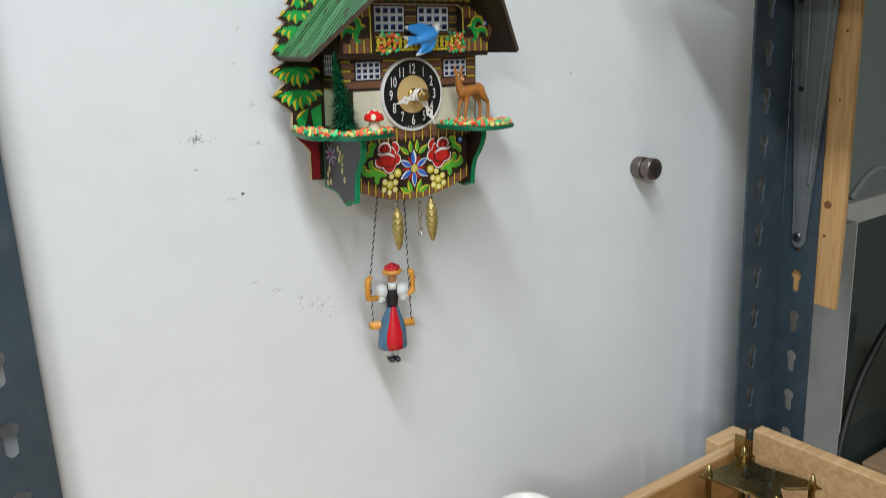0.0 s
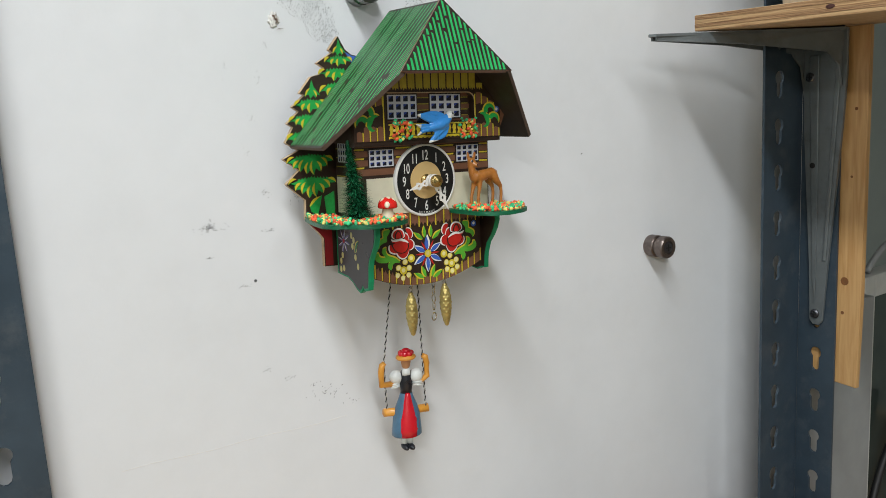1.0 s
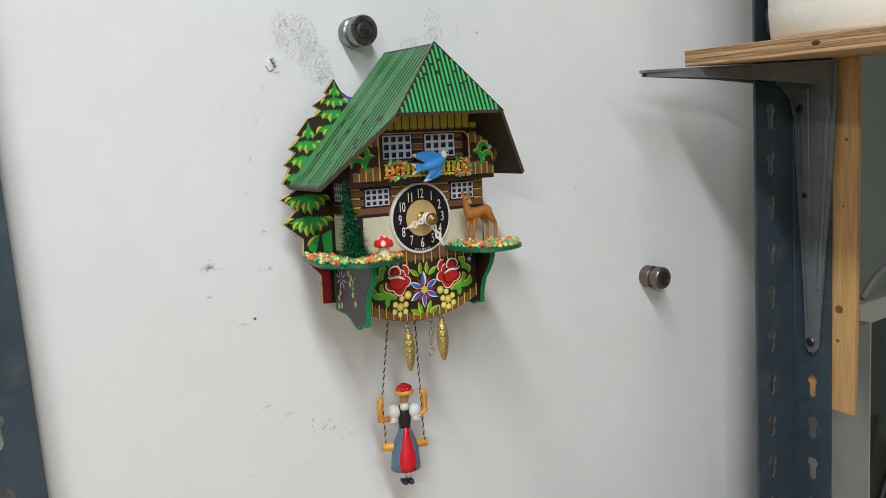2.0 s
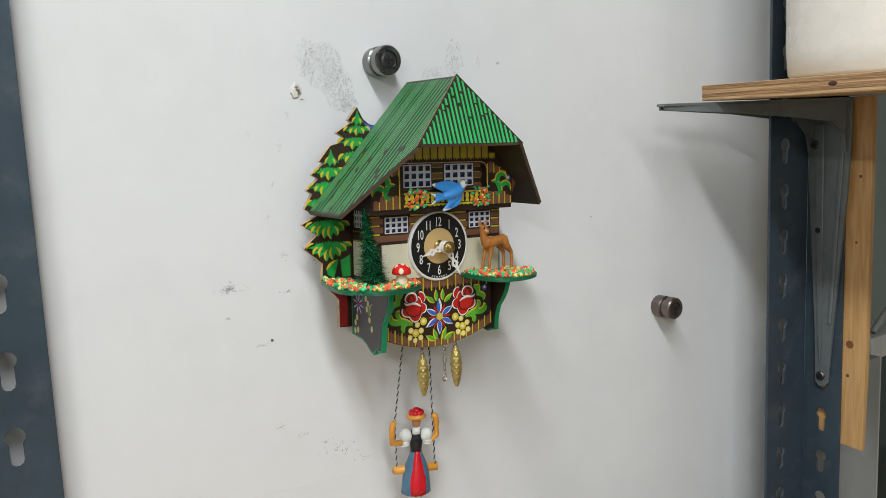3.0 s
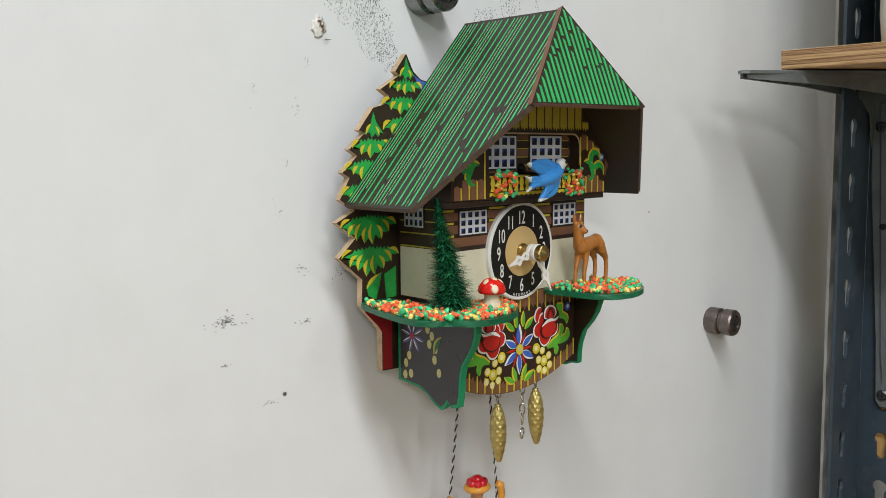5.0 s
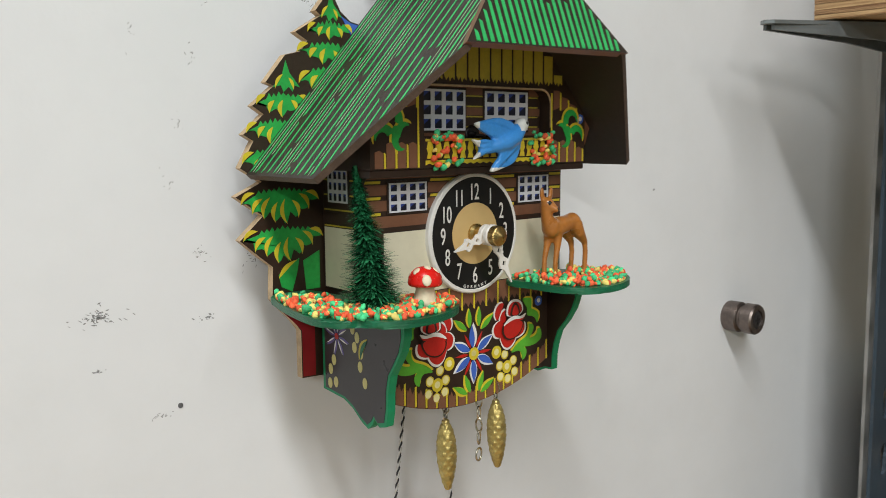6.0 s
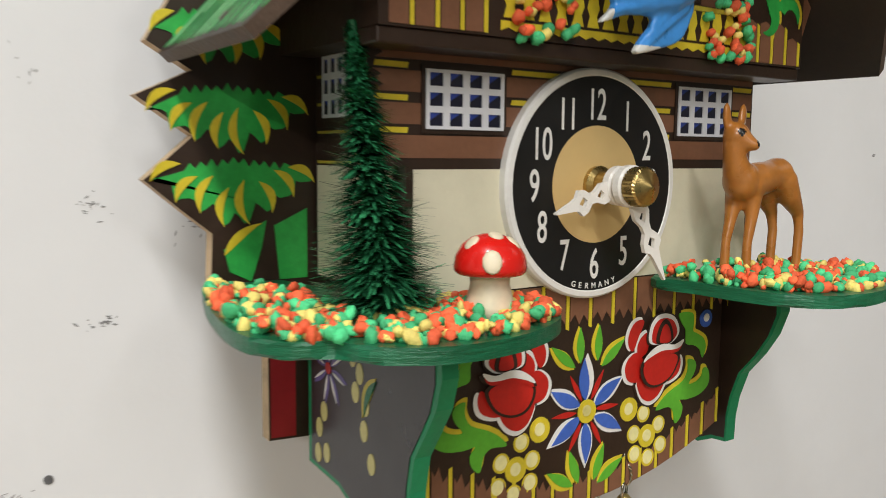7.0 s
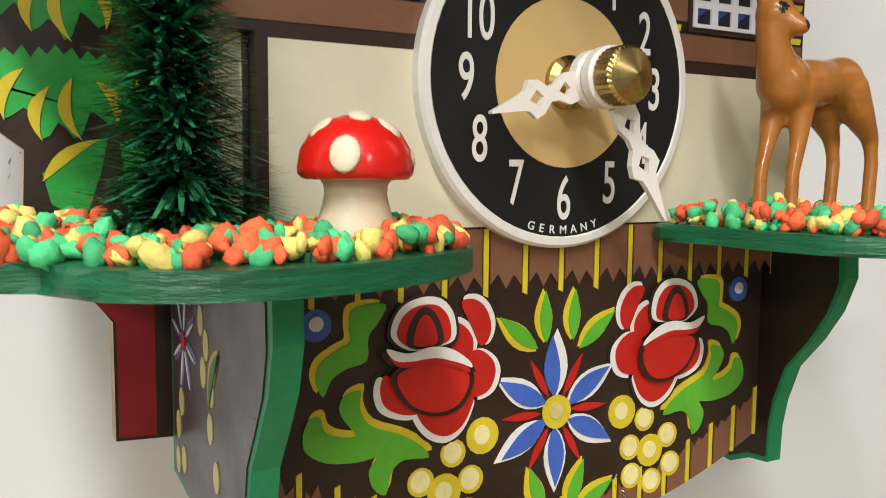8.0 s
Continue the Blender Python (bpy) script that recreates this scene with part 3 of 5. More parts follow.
# workbench with the tray and the brass movement
bench = thing("workbench", (200, -400, -1500), "plain wooden workbench below the clock", "workbench")
part("top", boxed(-700, 1000, -900, -66, -510, -480, 2), PLYTOP, bench)
for x in (-670, 960):
    for y in (-870, -100):
        part("leg", boxed(x - 30, x + 30, y - 30, y + 30, -1500, -510, 2), PLYTOP, bench)

tray = thing("wooden_tray", (150, -250, -480), "open wooden tray of pale boards on the bench", "tray")
part("back_board", boxed(20, 226, -132, -125, -470, -268, 0.6), TRAYIN, tray)
part("edge_strip", boxed(20, 226, -132.5, -124.5, -268, -265, 0.4), TRAYWOOD, tray)
part("side_board", boxed(237, 248, -520, -126, -470, -262, 1.0), TRAYWOOD, tray)
part("corner_block", boxed(200, 232, -124, -112, -470, -262, 1.0), TRAYWOOD, tray)
part("side_board", boxed(8, 20, -520, -126, -470, -268, 1.0), TRAYWOOD, tray)
part("front_board", boxed(20, 237, -520, -512, -470, -268, 0.6), TRAYWOOD, tray)
part("floor_board", boxed(8, 248, -520, -124, -480, -470), TRAYWOOD, tray)

mv = thing("clock_movement", (190, -190, -470), "old brass clock movement with pillars and wheels in the tray", "clock movement")
PX0, PX1, PY0, PY1 = 150, 196, -205, -146
MZ = 14


def plate2d():
    return [(PX0, PY0), (PX0 + 14, PY0 + 6), (PX0 + 30, PY0 + 20), (PX1 - 18, PY0 + 14), (PX1, PY0), (PX1 + 2, PY0 + 12), (PX1 - 6, PY1 - 18), (PX1, PY1), (PX1 - 20, PY1 - 4), (PX0 + 24, PY1 - 3), (PX0, PY1), (PX0 + 4, PY1 - 24), (PX0 + 8, PY0 + 26)]


for z in (-272 + MZ, -312 + MZ):
    part("plate", slab(bmesh.new(), plate2d(), XY, z, z - 1.8, bevel=0.3), BRASSOLD, mv)
for x, y in ((PX0 + 4, PY0 + 5), (PX1 - 3, PY0 + 5), (PX1 - 4, PY1 - 4), (PX0 + 4, PY1 - 4)):
    part("pillar", lathe(bmesh.new(), [(2.4, -470), (2.4, -316 + MZ), (3.6, -312 + MZ), (2.4, -308 + MZ), (2.2, -276 + MZ), (3.2, -273 + MZ), (2.0, -268 + MZ), (1.0, -264 + MZ)], (x, y, 0), "z", 14), BRASSOLD, mv, smooth=True)
for x, y, r, z in ((168, -186, 12, -290), (184, -178, 9, -300), (172, -165, 14, -304)):
    pts = []
    for i in range(60):
        a, rr = 2 * math.pi * i / 60, r + (0.9 if i % 2 else -0.4)
        pts.append((x + rr * math.cos(a), y + rr * math.sin(a)))
    part("wheel", slab(bmesh.new(), pts, XY, z + MZ, z - 1.5 + MZ), BRASSOLD, mv)
    part("arbor", lathe(bmesh.new(), [(1.2, -318 + MZ), (1.2, -268 + MZ), (0.4, -266 + MZ)], (x, y, 0), "z", 10), SCREW, mv)
bm = bmesh.new()
for k in range(5):
    box(bm, 192 + 2.2 * k, 193.4 + 2.2 * k, -150, -142, -275 + MZ, -258 - 1.5 * k + MZ, 0.2)
box(bm, 191, 204, -151, -141, -280 + MZ, -275 + MZ, 0.4)
part("comb", bm, BRASSOLD, mv)

solo("white_cup", lathe(bmesh.new(), [(16, -480), (20, -264), (20.6, -262), (20, -260.5), (17, -260.5), (16, -268), (2, -268)], (38, -100, 0), "z", 28), WHITEPLASTIC, (38, -100, -480), "white plastic cup on the bench", "cup", smooth=True)

# ---- the cuckoo clock: boards, painted strokes, roof ----
clock = thing("cuckoo_clock", (0, 0, 0), "painted wooden chalet cuckoo clock hanging slightly askew on a white board", "clock", clock=True)
prng = random.Random(3)

FRONT, UPPER, RECESS, BACK = -51.0, -60.0, -54.0, -20.0

part("movement_case", boxed(-38, 38, BACK + 3, -7.9, -42, 60, 0.8), UNDER, clock)

# back board cut to the outline of fir trees
left_side = [(-35, 82), (-41, 74.5), (-39, 73), (-49, 67), (-44.5, 64.5), (-47, 61), (-53, 59.5), (-60.5, 50.5), (-57.5, 49.5), (-65.5, 43), (-61.5, 40.5), (-69, 34), (-65.5, 32), (-70.5, 23.5),
             (-63, 19), (-72.5, 14.5), (-63, 8), (-71.5, 0.5), (-65, -5), (-60, -9), (-60.5, -20), (-58, -23), (-53, -28), (-50, -32), (-50, -48.5), (-40, -49)]
outline = [(0, 90), (-6, 82), (-22, 71), (-27, 72), (-31, 75)] + left_side + [(38, -49), (40, 0), (38, 40)]
bm = slab(bmesh.new(), outline, XZ, BACK, BACK + 3.2, side=1)
back = part("back_board", bm, [BROWN, PLYEDGE], clock, "thin plywood board painted with fir trees")


def bough_tier(cx, apex, half, tip, dip, n):
    """One tier of painted fir boughs: a combed upper edge, drooping fingers along the hem and a yellow crescent on each."""
    ends = []
    for i in range(n):
        u = 2 * i / (n - 1) - 1
        ends.append((cx + half * u, tip - dip * (1 - abs(u) ** 1.6) + prng.uniform(-0.6, 0.6), u))
    teeth = 2 * n + 3
    comb = [(cx + half * 0.62 * (2 * i / teeth - 1), apex - 1.2 - 0.9 * abs(2 * i / teeth - 1) + (0.75 if i % 2 else -0.55) + prng.uniform(-0.25, 0.25)) for i in range(teeth + 1)]
    hem = []
    for k, (x, z, u) in enumerate(ends[::-1]):
        step = half * 2 / (n - 1)
        hem.append((x + (0.16 if u < 0 else 0.06) * step, z + 0.5))
        hem.append((x - (0.06 if u < 0 else 0.16) * step, z))
        if k < n - 1:
            nx, nz = ends[::-1][k + 1][:2]
            mx, mz = (x + nx) / 2, (z + nz) / 2
            f = 0.76 + 0.07 * (k % 2)
            hem += [(cx + (mx - cx) * 0.93 + 0.10 * step, apex + (mz - apex) * (f + 0.05)), (cx + (mx - cx) * 0.93 - 0.10 * step, apex + (mz - apex) * f)]
    paint("bough", comb + hem, XZ, BACK, GREEN, back, 0.12)
    for k, (x, z, u) in enumerate(ends):
        sx, sz = cx + (x - cx) * 0.66, apex + (z - apex) * (0.36 + 0.10 * (k % 2))
        tx, tz = x + (0.25 if u > 0 else -0.25), z - 0.25
        an, ln = math.degrees(math.atan2(tz - sz, tx - sx)), math.hypot(tx - sx, tz - sz)
        bend = 0.19 if u < 0.15 else -0.19
        paint("yellow_tip", leaf2d(sx, sz, an, ln, 2.0 * half / n * 0.42, -bend), XZ, BACK - 0.16, YELLOW, back)


def tree_top(cx, cz, h):
    paint("tree_tip", [(cx, cz), (cx - h * 0.14, cz - h * 0.45), (cx - h * 0.50, cz - h * 0.88), (cx - h * 0.20, cz - h * 0.80), (cx - h * 0.10, cz - h * 1.02), (cx + h * 0.10, cz - h * 0.84), (cx + h * 0.24, cz - h * 1.0), (cx + h * 0.28, cz - h * 0.78), (cx + h * 0.52, cz - h * 0.85), (cx + h * 0.14, cz - h * 0.4)], XZ, BACK, GREEN, back)
    paint("yellow_tip", leaf2d(cx - h * 0.12, cz - h * 0.45, -122, h * 0.55, h * 0.11, -0.12), XZ, BACK - 0.12, YELLOW, back)
    paint("yellow_tip", leaf2d(cx + h * 0.10, cz - h * 0.55, -65, h * 0.42, h * 0.11, 0.1), XZ, BACK - 0.12, YELLOW, back)


tree_top(-35, 80.5, 9)
bough_tier(-35.5, 72.2, 8.6, 68, 2.4, 5)
bough_tier(-36, 65.2, 12.5, 60.6, 3.0, 6)
bough_tier(-36, 57, 12, 51, 3.0, 6)
tree_top(-53, 57.8, 10)
bough_tier(-54.5, 48.2, 9.4, 43.6, 3.4, 5)
bough_tier(-57.0, 39.6, 10.8, 34.8, 3.8, 6)
bough_tier(-58, 30.5, 11.6, 24.5, 4.4, 6)
bough_tier(-56.3, 17.6, 14.4, 12.6, 7.6, 8)
bough_tier(-55.5, 4.8, 14.8, 0.0, 7.6, 8)
paint("green_bush", [(-57, -16), (-58, -12), (-54, -9), (-50, -7), (-51, -12), (-53, -18)], XZ, BACK, GREEN, back)
paint("yellow_rim", leaf2d(-58, -13, 38, 9, 1.6, 0.1), XZ, BACK - 0.12, YELLOW, back)
paint("green_post", [(-47.5, -18), (-48.5, -8), (-42, -5), (-42, -18)], XZ, BACK, GREEN, back)
paint("blue_hill", [(-31, 73.5), (-27, 71.4), (-21, 70.5), (-18, 66), (-26, 66)], XZ, BACK, BLUE, back)
paint("red_field", [(-59, -22.5), (-53, -28.3), (-49.6, -32), (-49.6, -48), (-44.6, -48.3), (-44.6, -22.5)], XZ, BACK, PANELRED, back)

# lower storey
body = part("lower_house", boxed(-40.0, 45.5, FRONT + 2.5, BACK - 0.05, -18, 24), BROWN, clock)
apron_arc = [(40 - 80 * i / 20, -51.5 - 9.5 * (1 - ((40 - 80 * i / 20) / 40) ** 2) - 0.0) for i in range(21)]
bm = slab(bmesh.new(), [(-46.3, 23), (-46.3, 3.4), (-39.4, 3.4), (-39.4, -18), (-39.4, -19)] + apron_arc[::-1] + [(40, -18), (46.8, -18), (46.8, 23)], XZ, FRONT, FRONT + 2.6, side=0)
front = part("front_board", bm, BROWN, clock, "dark brown front board with painted flowers")
part("lower_case", slab(bmesh.new(), [(-38, -18), (-38, -46), (-20, -53), (20, -53), (38, -46), (38, -18)], XZ, FRONT + 2.6, BACK - 0.02), UNDER, clock)

paint("cream_wall", [(-38, -18), (-38, 2.8), (46.0, 2.8), (46.0, -18)], XZ, FRONT, CREAM, front)


def ragged_board(x0, x1, z0, z1, jag, flip=False):
    h = z1 - z0
    end = [(x0, z1), (x0 + jag, z0 + h * 0.75), (x0 + jag * 0.2, z0 + h * 0.55), (x0 + jag * 1.2, z0 + h * 0.3), (x0 + jag * 0.3, z0)]
    return end + [(x1, z0), (x1, z1)]


for z0, z1 in ((4.6, 8.2), (9.9, 13.2), (14.9, 18.2), (19.9, 22.6)):
    paint("log", ragged_board(-45.4, 46.4, z0, z1, 1.6), XZ, FRONT, MIDBROWN, front)
for z in (9.0, 14.0, 19.0):
    for x0, x1 in ((-45.2, -39.2), (-18.6, -3), (3, 21), (39.8, 46)):
        paint("yellow_line", [(x0, z - 0.4), (x1, z - 0.5), (x1 + 0.2, z + 0.4), (x0 + 0.3, z + 0.45)], XZ, FRONT, YELLOW, front)


def window_on(parent, u0, u1, v0, v1, plane, depth, nu=4, nv=3, bar=0.165):
    """A small painted window: dark surround, white grid proud of it and two-tone panes."""
    w = paint("window", [(u0 - 0.7, v0 - 0.7), (u1 + 0.7, v0 - 0.7), (u1 + 0.7, v1 + 0.7), (u0 - 0.7, v1 + 0.7)], plane, depth, BROWN, parent, 0.25)
    du, dv = (u1 - u0) / nu, (v1 - v0) / nv
    holes = [[(u0 + du * (i + p), v0 + dv * (j + q)) for p, q in ((bar, bar), (1 - bar, bar), (1 - bar, 1 - bar), (bar, 1 - bar))] for i in range(nu) for j in range(nv)]
    g = plate_with_holes([(u0, v0), (u1, v0), (u1, v1), (u0, v1)], holes, plane, depth - 0.25, depth - 0.62)
    part("window_grid", g, GRIDWHITE, w, "white window bars")
    for i in range(nu):
        for j in range(nv):
            a, b, c, d = u0 + du * (i + bar), u0 + du * (i + 1 - bar), v0 + dv * (j + bar), v0 + dv * (j + 1 - bar)
            bm = slab(bmesh.new(), [(a, c), (b, c), (b, d), (a, d)], plane, depth - 0.25, depth - 0.33)
            slab(bm, [(a, d), (a, c + (d - c) * 0.35), (b - (b - a) * 0.15, d)], plane, depth - 0.33, depth - 0.38, index=1)
            part("pane", bm, [DARKPANEP, BLUEPANE], w)
    return w


window_on(front, -36, -20.5, 9.2, 18.6, XZ, FRONT - 0.1)
window_on(front, 23, 39, 9.2, 18.8, XZ, FRONT - 0.1)

# side wall towards the fir tree
SIDE = -40.0
paint("cream_wall", [(-48, -17.5), (-48, 3), (-21, 3), (-21, -17.5)], YZ, SIDE, CREAM, body)
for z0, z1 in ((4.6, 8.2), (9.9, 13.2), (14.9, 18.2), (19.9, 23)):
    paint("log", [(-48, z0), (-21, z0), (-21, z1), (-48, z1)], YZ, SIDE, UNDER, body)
for z in (3.6, 9.0, 14.0, 19.0):
    paint("yellow_line", [(-48, z - 0.25), (-21, z - 0.25), (-21, z + 0.25), (-48, z + 0.25)], YZ, SIDE, OLIVE, body)
window_on(body, -35.2, -24.2, 11.5, 22.4, YZ, SIDE - 0.1, 4, 3)

# apron: planks at the top, planks along the bottom curve
x = -38.6
while x < 38:
    w = 4.5 + prng.uniform(-0.2, 0.2)
    paint("plank", [(x, -18.3), (x, -25.3), (x + w * 0.25, -24.0), (x + w * 0.5, -26.0), (x + w * 0.75, -24.2), (x + w, -25.6), (x + w, -18.3)], XZ, FRONT, MIDBROWN, front)
    paint("yellow_line", [(x + w + 0.25, -18.3), (x + w + 0.25, -26.6), (x + w + 0.95, -26.9), (x + w + 0.95, -18.3)], XZ, FRONT, YELLOW, front)
    x += w + 1.25
x = -38.8
while x < 38.5:
    w = 3.3
    zb0, zb1 = (-51.5 - 9.5 * (1 - (min(abs(q), 39.9) / 40) ** 2) + 0.15 for q in (x, x + w))
    h = 5.2 + 2.2 * (abs(x) / 40) ** 2
    paint("plank", [(x, zb0), (x + w, zb1), (x + w, zb1 + h - 0.6), (x + w * 0.7, zb1 + h - 1.6), (x + w * 0.45, zb0 + h), (x + w * 0.2, zb0 + h - 1.4), (x, zb0 + h - 0.4)], XZ, FRONT, MIDBROWN, front)
    paint("yellow_line", [(x + w + 0.25, zb1 + 0.1), (x + w + 0.95, zb1 + 0.1), (x + w + 0.95, zb1 + h + 0.8), (x + w + 0.25, zb1 + h + 0.5)], XZ, FRONT, YELLOW, front)
    x += w + 1.35


MID = 1.0


def star_flower(cx, cz):
    for k in range(6):
        a = 90 + 60 * k
        lx, lz = cx + 2.0 * math.cos(radians(a)), cz + 2.0 * math.sin(radians(a))
        paint("petal_edge", leaf2d(lx, lz, a, 9.2, 3.6, 0.0), XZ, FRONT, WHITE, front)
        paint("petal", leaf2d(lx + 0.35 * math.sin(radians(a)) * (1 if k % 2 else -1), lz - 0.35 * math.cos(radians(a)), a + 3, 8.4, 2.6, 0.03), XZ, FRONT - 0.12, BLUE, front)
        b = a + 30
        paint("red_ray", leaf2d(cx + 2.4 * math.cos(radians(b)), cz + 2.4 * math.sin(radians(b)), b, 6.2, 1.1), XZ, FRONT, RED, front)
    paint("flower_eye", oval2d(cx, cz, 2.3, 2.3), XZ, FRONT - 0.14, YELLOW, front, 0.2)
    paint("flower_eye_light", oval2d(cx - 0.2, cz + 0.2, 1.1, 1.1), XZ, FRONT - 0.34, GRAPE, front)


star_flower(MID, -43)


def rose(m):
    """A painted rose: outer petals with pale rims, a crown, a folded band and a round bowl, parted by dark lines."""
    def P(pts, n=4):
        loop = [(MID + m * (u + MID), v) for u, v in pts]
        return smooth_loop(loop if m > 0 else loop[::-1], n)

    def about(pts, k, ox=0.0, oz=0.0):
        cx, cz = sum(q[0] for q in pts) / len(pts), sum(q[1] for q in pts) / len(pts)
        return [(cx + (u - cx) * k + ox, cz + (v - cz) * k + oz) for u, v in pts]
    lobe = [(13.6, -26.8), (11.8, -26.3), (10, -27.4), (8.9, -29.7), (9.2, -31.9), (10.5, -32.8), (12, -30)]
    mid = [(14.8, -29.2), (13, -29.6), (11.6, -31.4), (11.7, -33.6), (13, -34.2), (14.8, -32.8)]
    right = [(11.3, -33.2), (8.9, -34.4), (8, -36.5), (9, -39), (11.6, -39.8), (14, -38.6), (13.4, -35)]
    left = [(25, -35.3), (25.8, -37), (25.2, -39.3), (23.2, -40.6), (20.6, -41), (20, -39.4), (22.8, -37)]
    under = [(20.6, -39.6), (20.2, -41.8), (18.4, -43.8), (16, -44.6), (13.8, -43.6), (12.4, -41.4), (12.2, -39.4), (16, -38.6)]
    crown = [(23.7, -30.6), (23.2, -28.2), (21.6, -26.7), (19.1, -26.1), (16.8, -26.6), (15.2, -28.6), (15.1, -31.6), (18.1, -32.4), (21.4, -32.4)]
    bowl = [(23.2, -35.2), (21.2, -34.3), (18.1, -34.2), (14.9, -34.8), (13.1, -36.2), (13.5, -38.4), (15.2, -40.1), (18, -40.4), (20.9, -39.3), (22.7, -37.2)]
    band = [(24.6, -31.8), (21.8, -32.6), (18.7, -32.1), (15.9, -32.6), (13.5, -34.2), (13, -35.2), (14.9, -34.4), (18.1, -33.5), (21.2, -33.6), (23.5, -33.3)]
    for k, (p, ox, oz) in enumerate(((lobe, 0.75, -0.45), (mid, 0.7, -0.5), (right, 0.8, 0.25), (left, -0.85, 0.5), (under, -0.2, 0.85))):
        d = FRONT - 0.05 * k
        paint("fold", P(about(p, 1.13)), XZ, d, BROWN, front, 0.02)
        paint("petal_rim", P(p), XZ, d - 0.12, WHITE, front, 0.02)
        paint("petal", P(about(p, 0.92, ox * 0.75, oz * 0.75)), XZ, d - 0.24, RED, front, 0.02)
    paint("fold", P(about(crown, 1.10)), XZ, FRONT - 0.58, BROWN, front, 0.02)
    paint("petal_rim", P(crown), XZ, FRONT - 0.70, WHITE, front, 0.02)
    paint("petal", P(about(crown, 0.82, 0, -0.35)), XZ, FRONT - 0.82, RED, front, 0.02)
    paint("fold", P([(21.5, -32), (21.2, -29), (19.4, -27.2), (17.5, -28.8), (17, -32)]), XZ, FRONT - 0.94, BROWN, front, 0.02)
    paint("petal", P([(20.8, -31.8), (20.5, -29.4), (19.3, -28.2), (18.2, -29.4), (17.8, -31.8)]), XZ, FRONT - 1.06, RED, front, 0.02)
    paint("fold", P(about(bowl, 1.12)), XZ, FRONT - 1.0, BROWN, front, 0.02)
    paint("petal", P(about(bowl, 0.97)), XZ, FRONT - 1.12, RED, front, 0.02)
    paint("fold", P(about(band, 1.10, 0, -0.5)), XZ, FRONT - 1.18, BROWN, front, 0.02)
    paint("petal", P(about(band, 0.94, -0.1, -0.75)), XZ, FRONT - 1.28, RED, front, 0.02)
    paint("petal_rim", P(band), XZ, FRONT - 1.38, WHITE, front, 0.02)


rose(-1)
rose(1)


GRAPEPALE = mat("grape_pale", (0.80, 0.74, 0.36), 0.4, vary=0.1, scale=150)


def two_tone_leaf(x, z, a, l, w, bend=0.0):
    paint("leaf_edge", leaf2d(x, z, a, l, w, bend), XZ, FRONT, YELLOW, front)
    paint("leaf", leaf2d(x + 0.12 * w * math.sin(radians(a)), z - 0.12 * w * math.cos(radians(a)), a, l * 0.96, w * 0.66, bend * 0.8), XZ, FRONT - 0.12, LEAF, front)


for sx in (-1, 1):
    A = (lambda a: a) if sx > 0 else (lambda a: 180 - a)
    two_tone_leaf(MID + sx * 2.2, -33.5, A(88), 7.2, 2.9)
    two_tone_leaf(MID + sx * 3.4, -34.5, A(38), 8.0, 3.0)
    two_tone_leaf(MID + sx * 2.0, -57, A(70), 7.6, 3.2)
    two_tone_leaf(MID + sx * 3.2, -57.5, A(30), 8.0, 3.2)
    # scrolled foliage beside each rose, green with yellow along the lit edges
    upper = [(28.2, -26.9), (24.2, -26.7), (25.2, -28.9), (26.4, -30.4), (26.6, -33.2), (29.1, -33.9), (31, -35), (32, -36.9), (32.9, -34.8), (32.2, -32.8), (29.9, -31.4), (28.7, -30.8), (28.8, -28.9)]
    lower = [(29.4, -37.1), (27.4, -36.7), (27.5, -38.7), (26.2, -41), (22.4, -42.6), (19.6, -44.3), (18.3, -46.1), (21.7, -45.9), (23.4, -47.2), (24.1, -49.8), (25.8, -48.7), (26.3, -46.5), (25.2, -45), (27.7, -45.2),
             (31.6, -44.7), (34.1, -43.1), (34.5, -41.2), (33.8, -39.4), (32.4, -39.2), (31.9, -40.8), (30.2, -41.8), (27.9, -42), (29.4, -40.1), (30.1, -38.4)]
    for pts, ox, oz in ((upper, 0.75, 0.55), (lower, -0.45, 0.8)):
        for nm, m_, d, dx, dz in (("leaf_edge", YELLOW, 0.0, ox, oz), ("leaf", LEAF, 0.12, 0, 0)):
            loop = [(MID + sx * (u + MID + dx), v + dz) for u, v in pts]
            paint(nm, smooth_loop(loop if sx > 0 else loop[::-1], 3), XZ, FRONT - d, m_, front)
    paint("blue_dot", oval2d(MID + sx * 33.8, -28.6, 1.9, 1.9, 14), XZ, FRONT, BLUE, front)
    paint("dot_light", oval2d(MID + sx * 33.8, -28.4, 0.9, 0.9, 10), XZ, FRONT - 0.12, WHITE, front)
    for dx, dz, r in ((11.5, -44.6, 2.4), (15.8, -46.2, 1.8), (13.2, -50.0, 1.85), (17, -51.0, 2.4), (20.3, -49.2, 1.85), (13.6, -54.2, 1.85), (17.4, -55.6, 1.85), (21, -53.6, 1.85)):
        pale = 0.5 if r > 2 else 0.74
        paint("grape", oval2d(MID + sx * dx, dz, r, r, 16), XZ, FRONT, YELLOW, front, 0.14)
        paint("grape_light", oval2d(MID + sx * dx - 0.15, dz + 0.15, r * pale, r * pale * 1.05, 14), XZ, FRONT - 0.16, GRAPEPALE, front, 0.1)

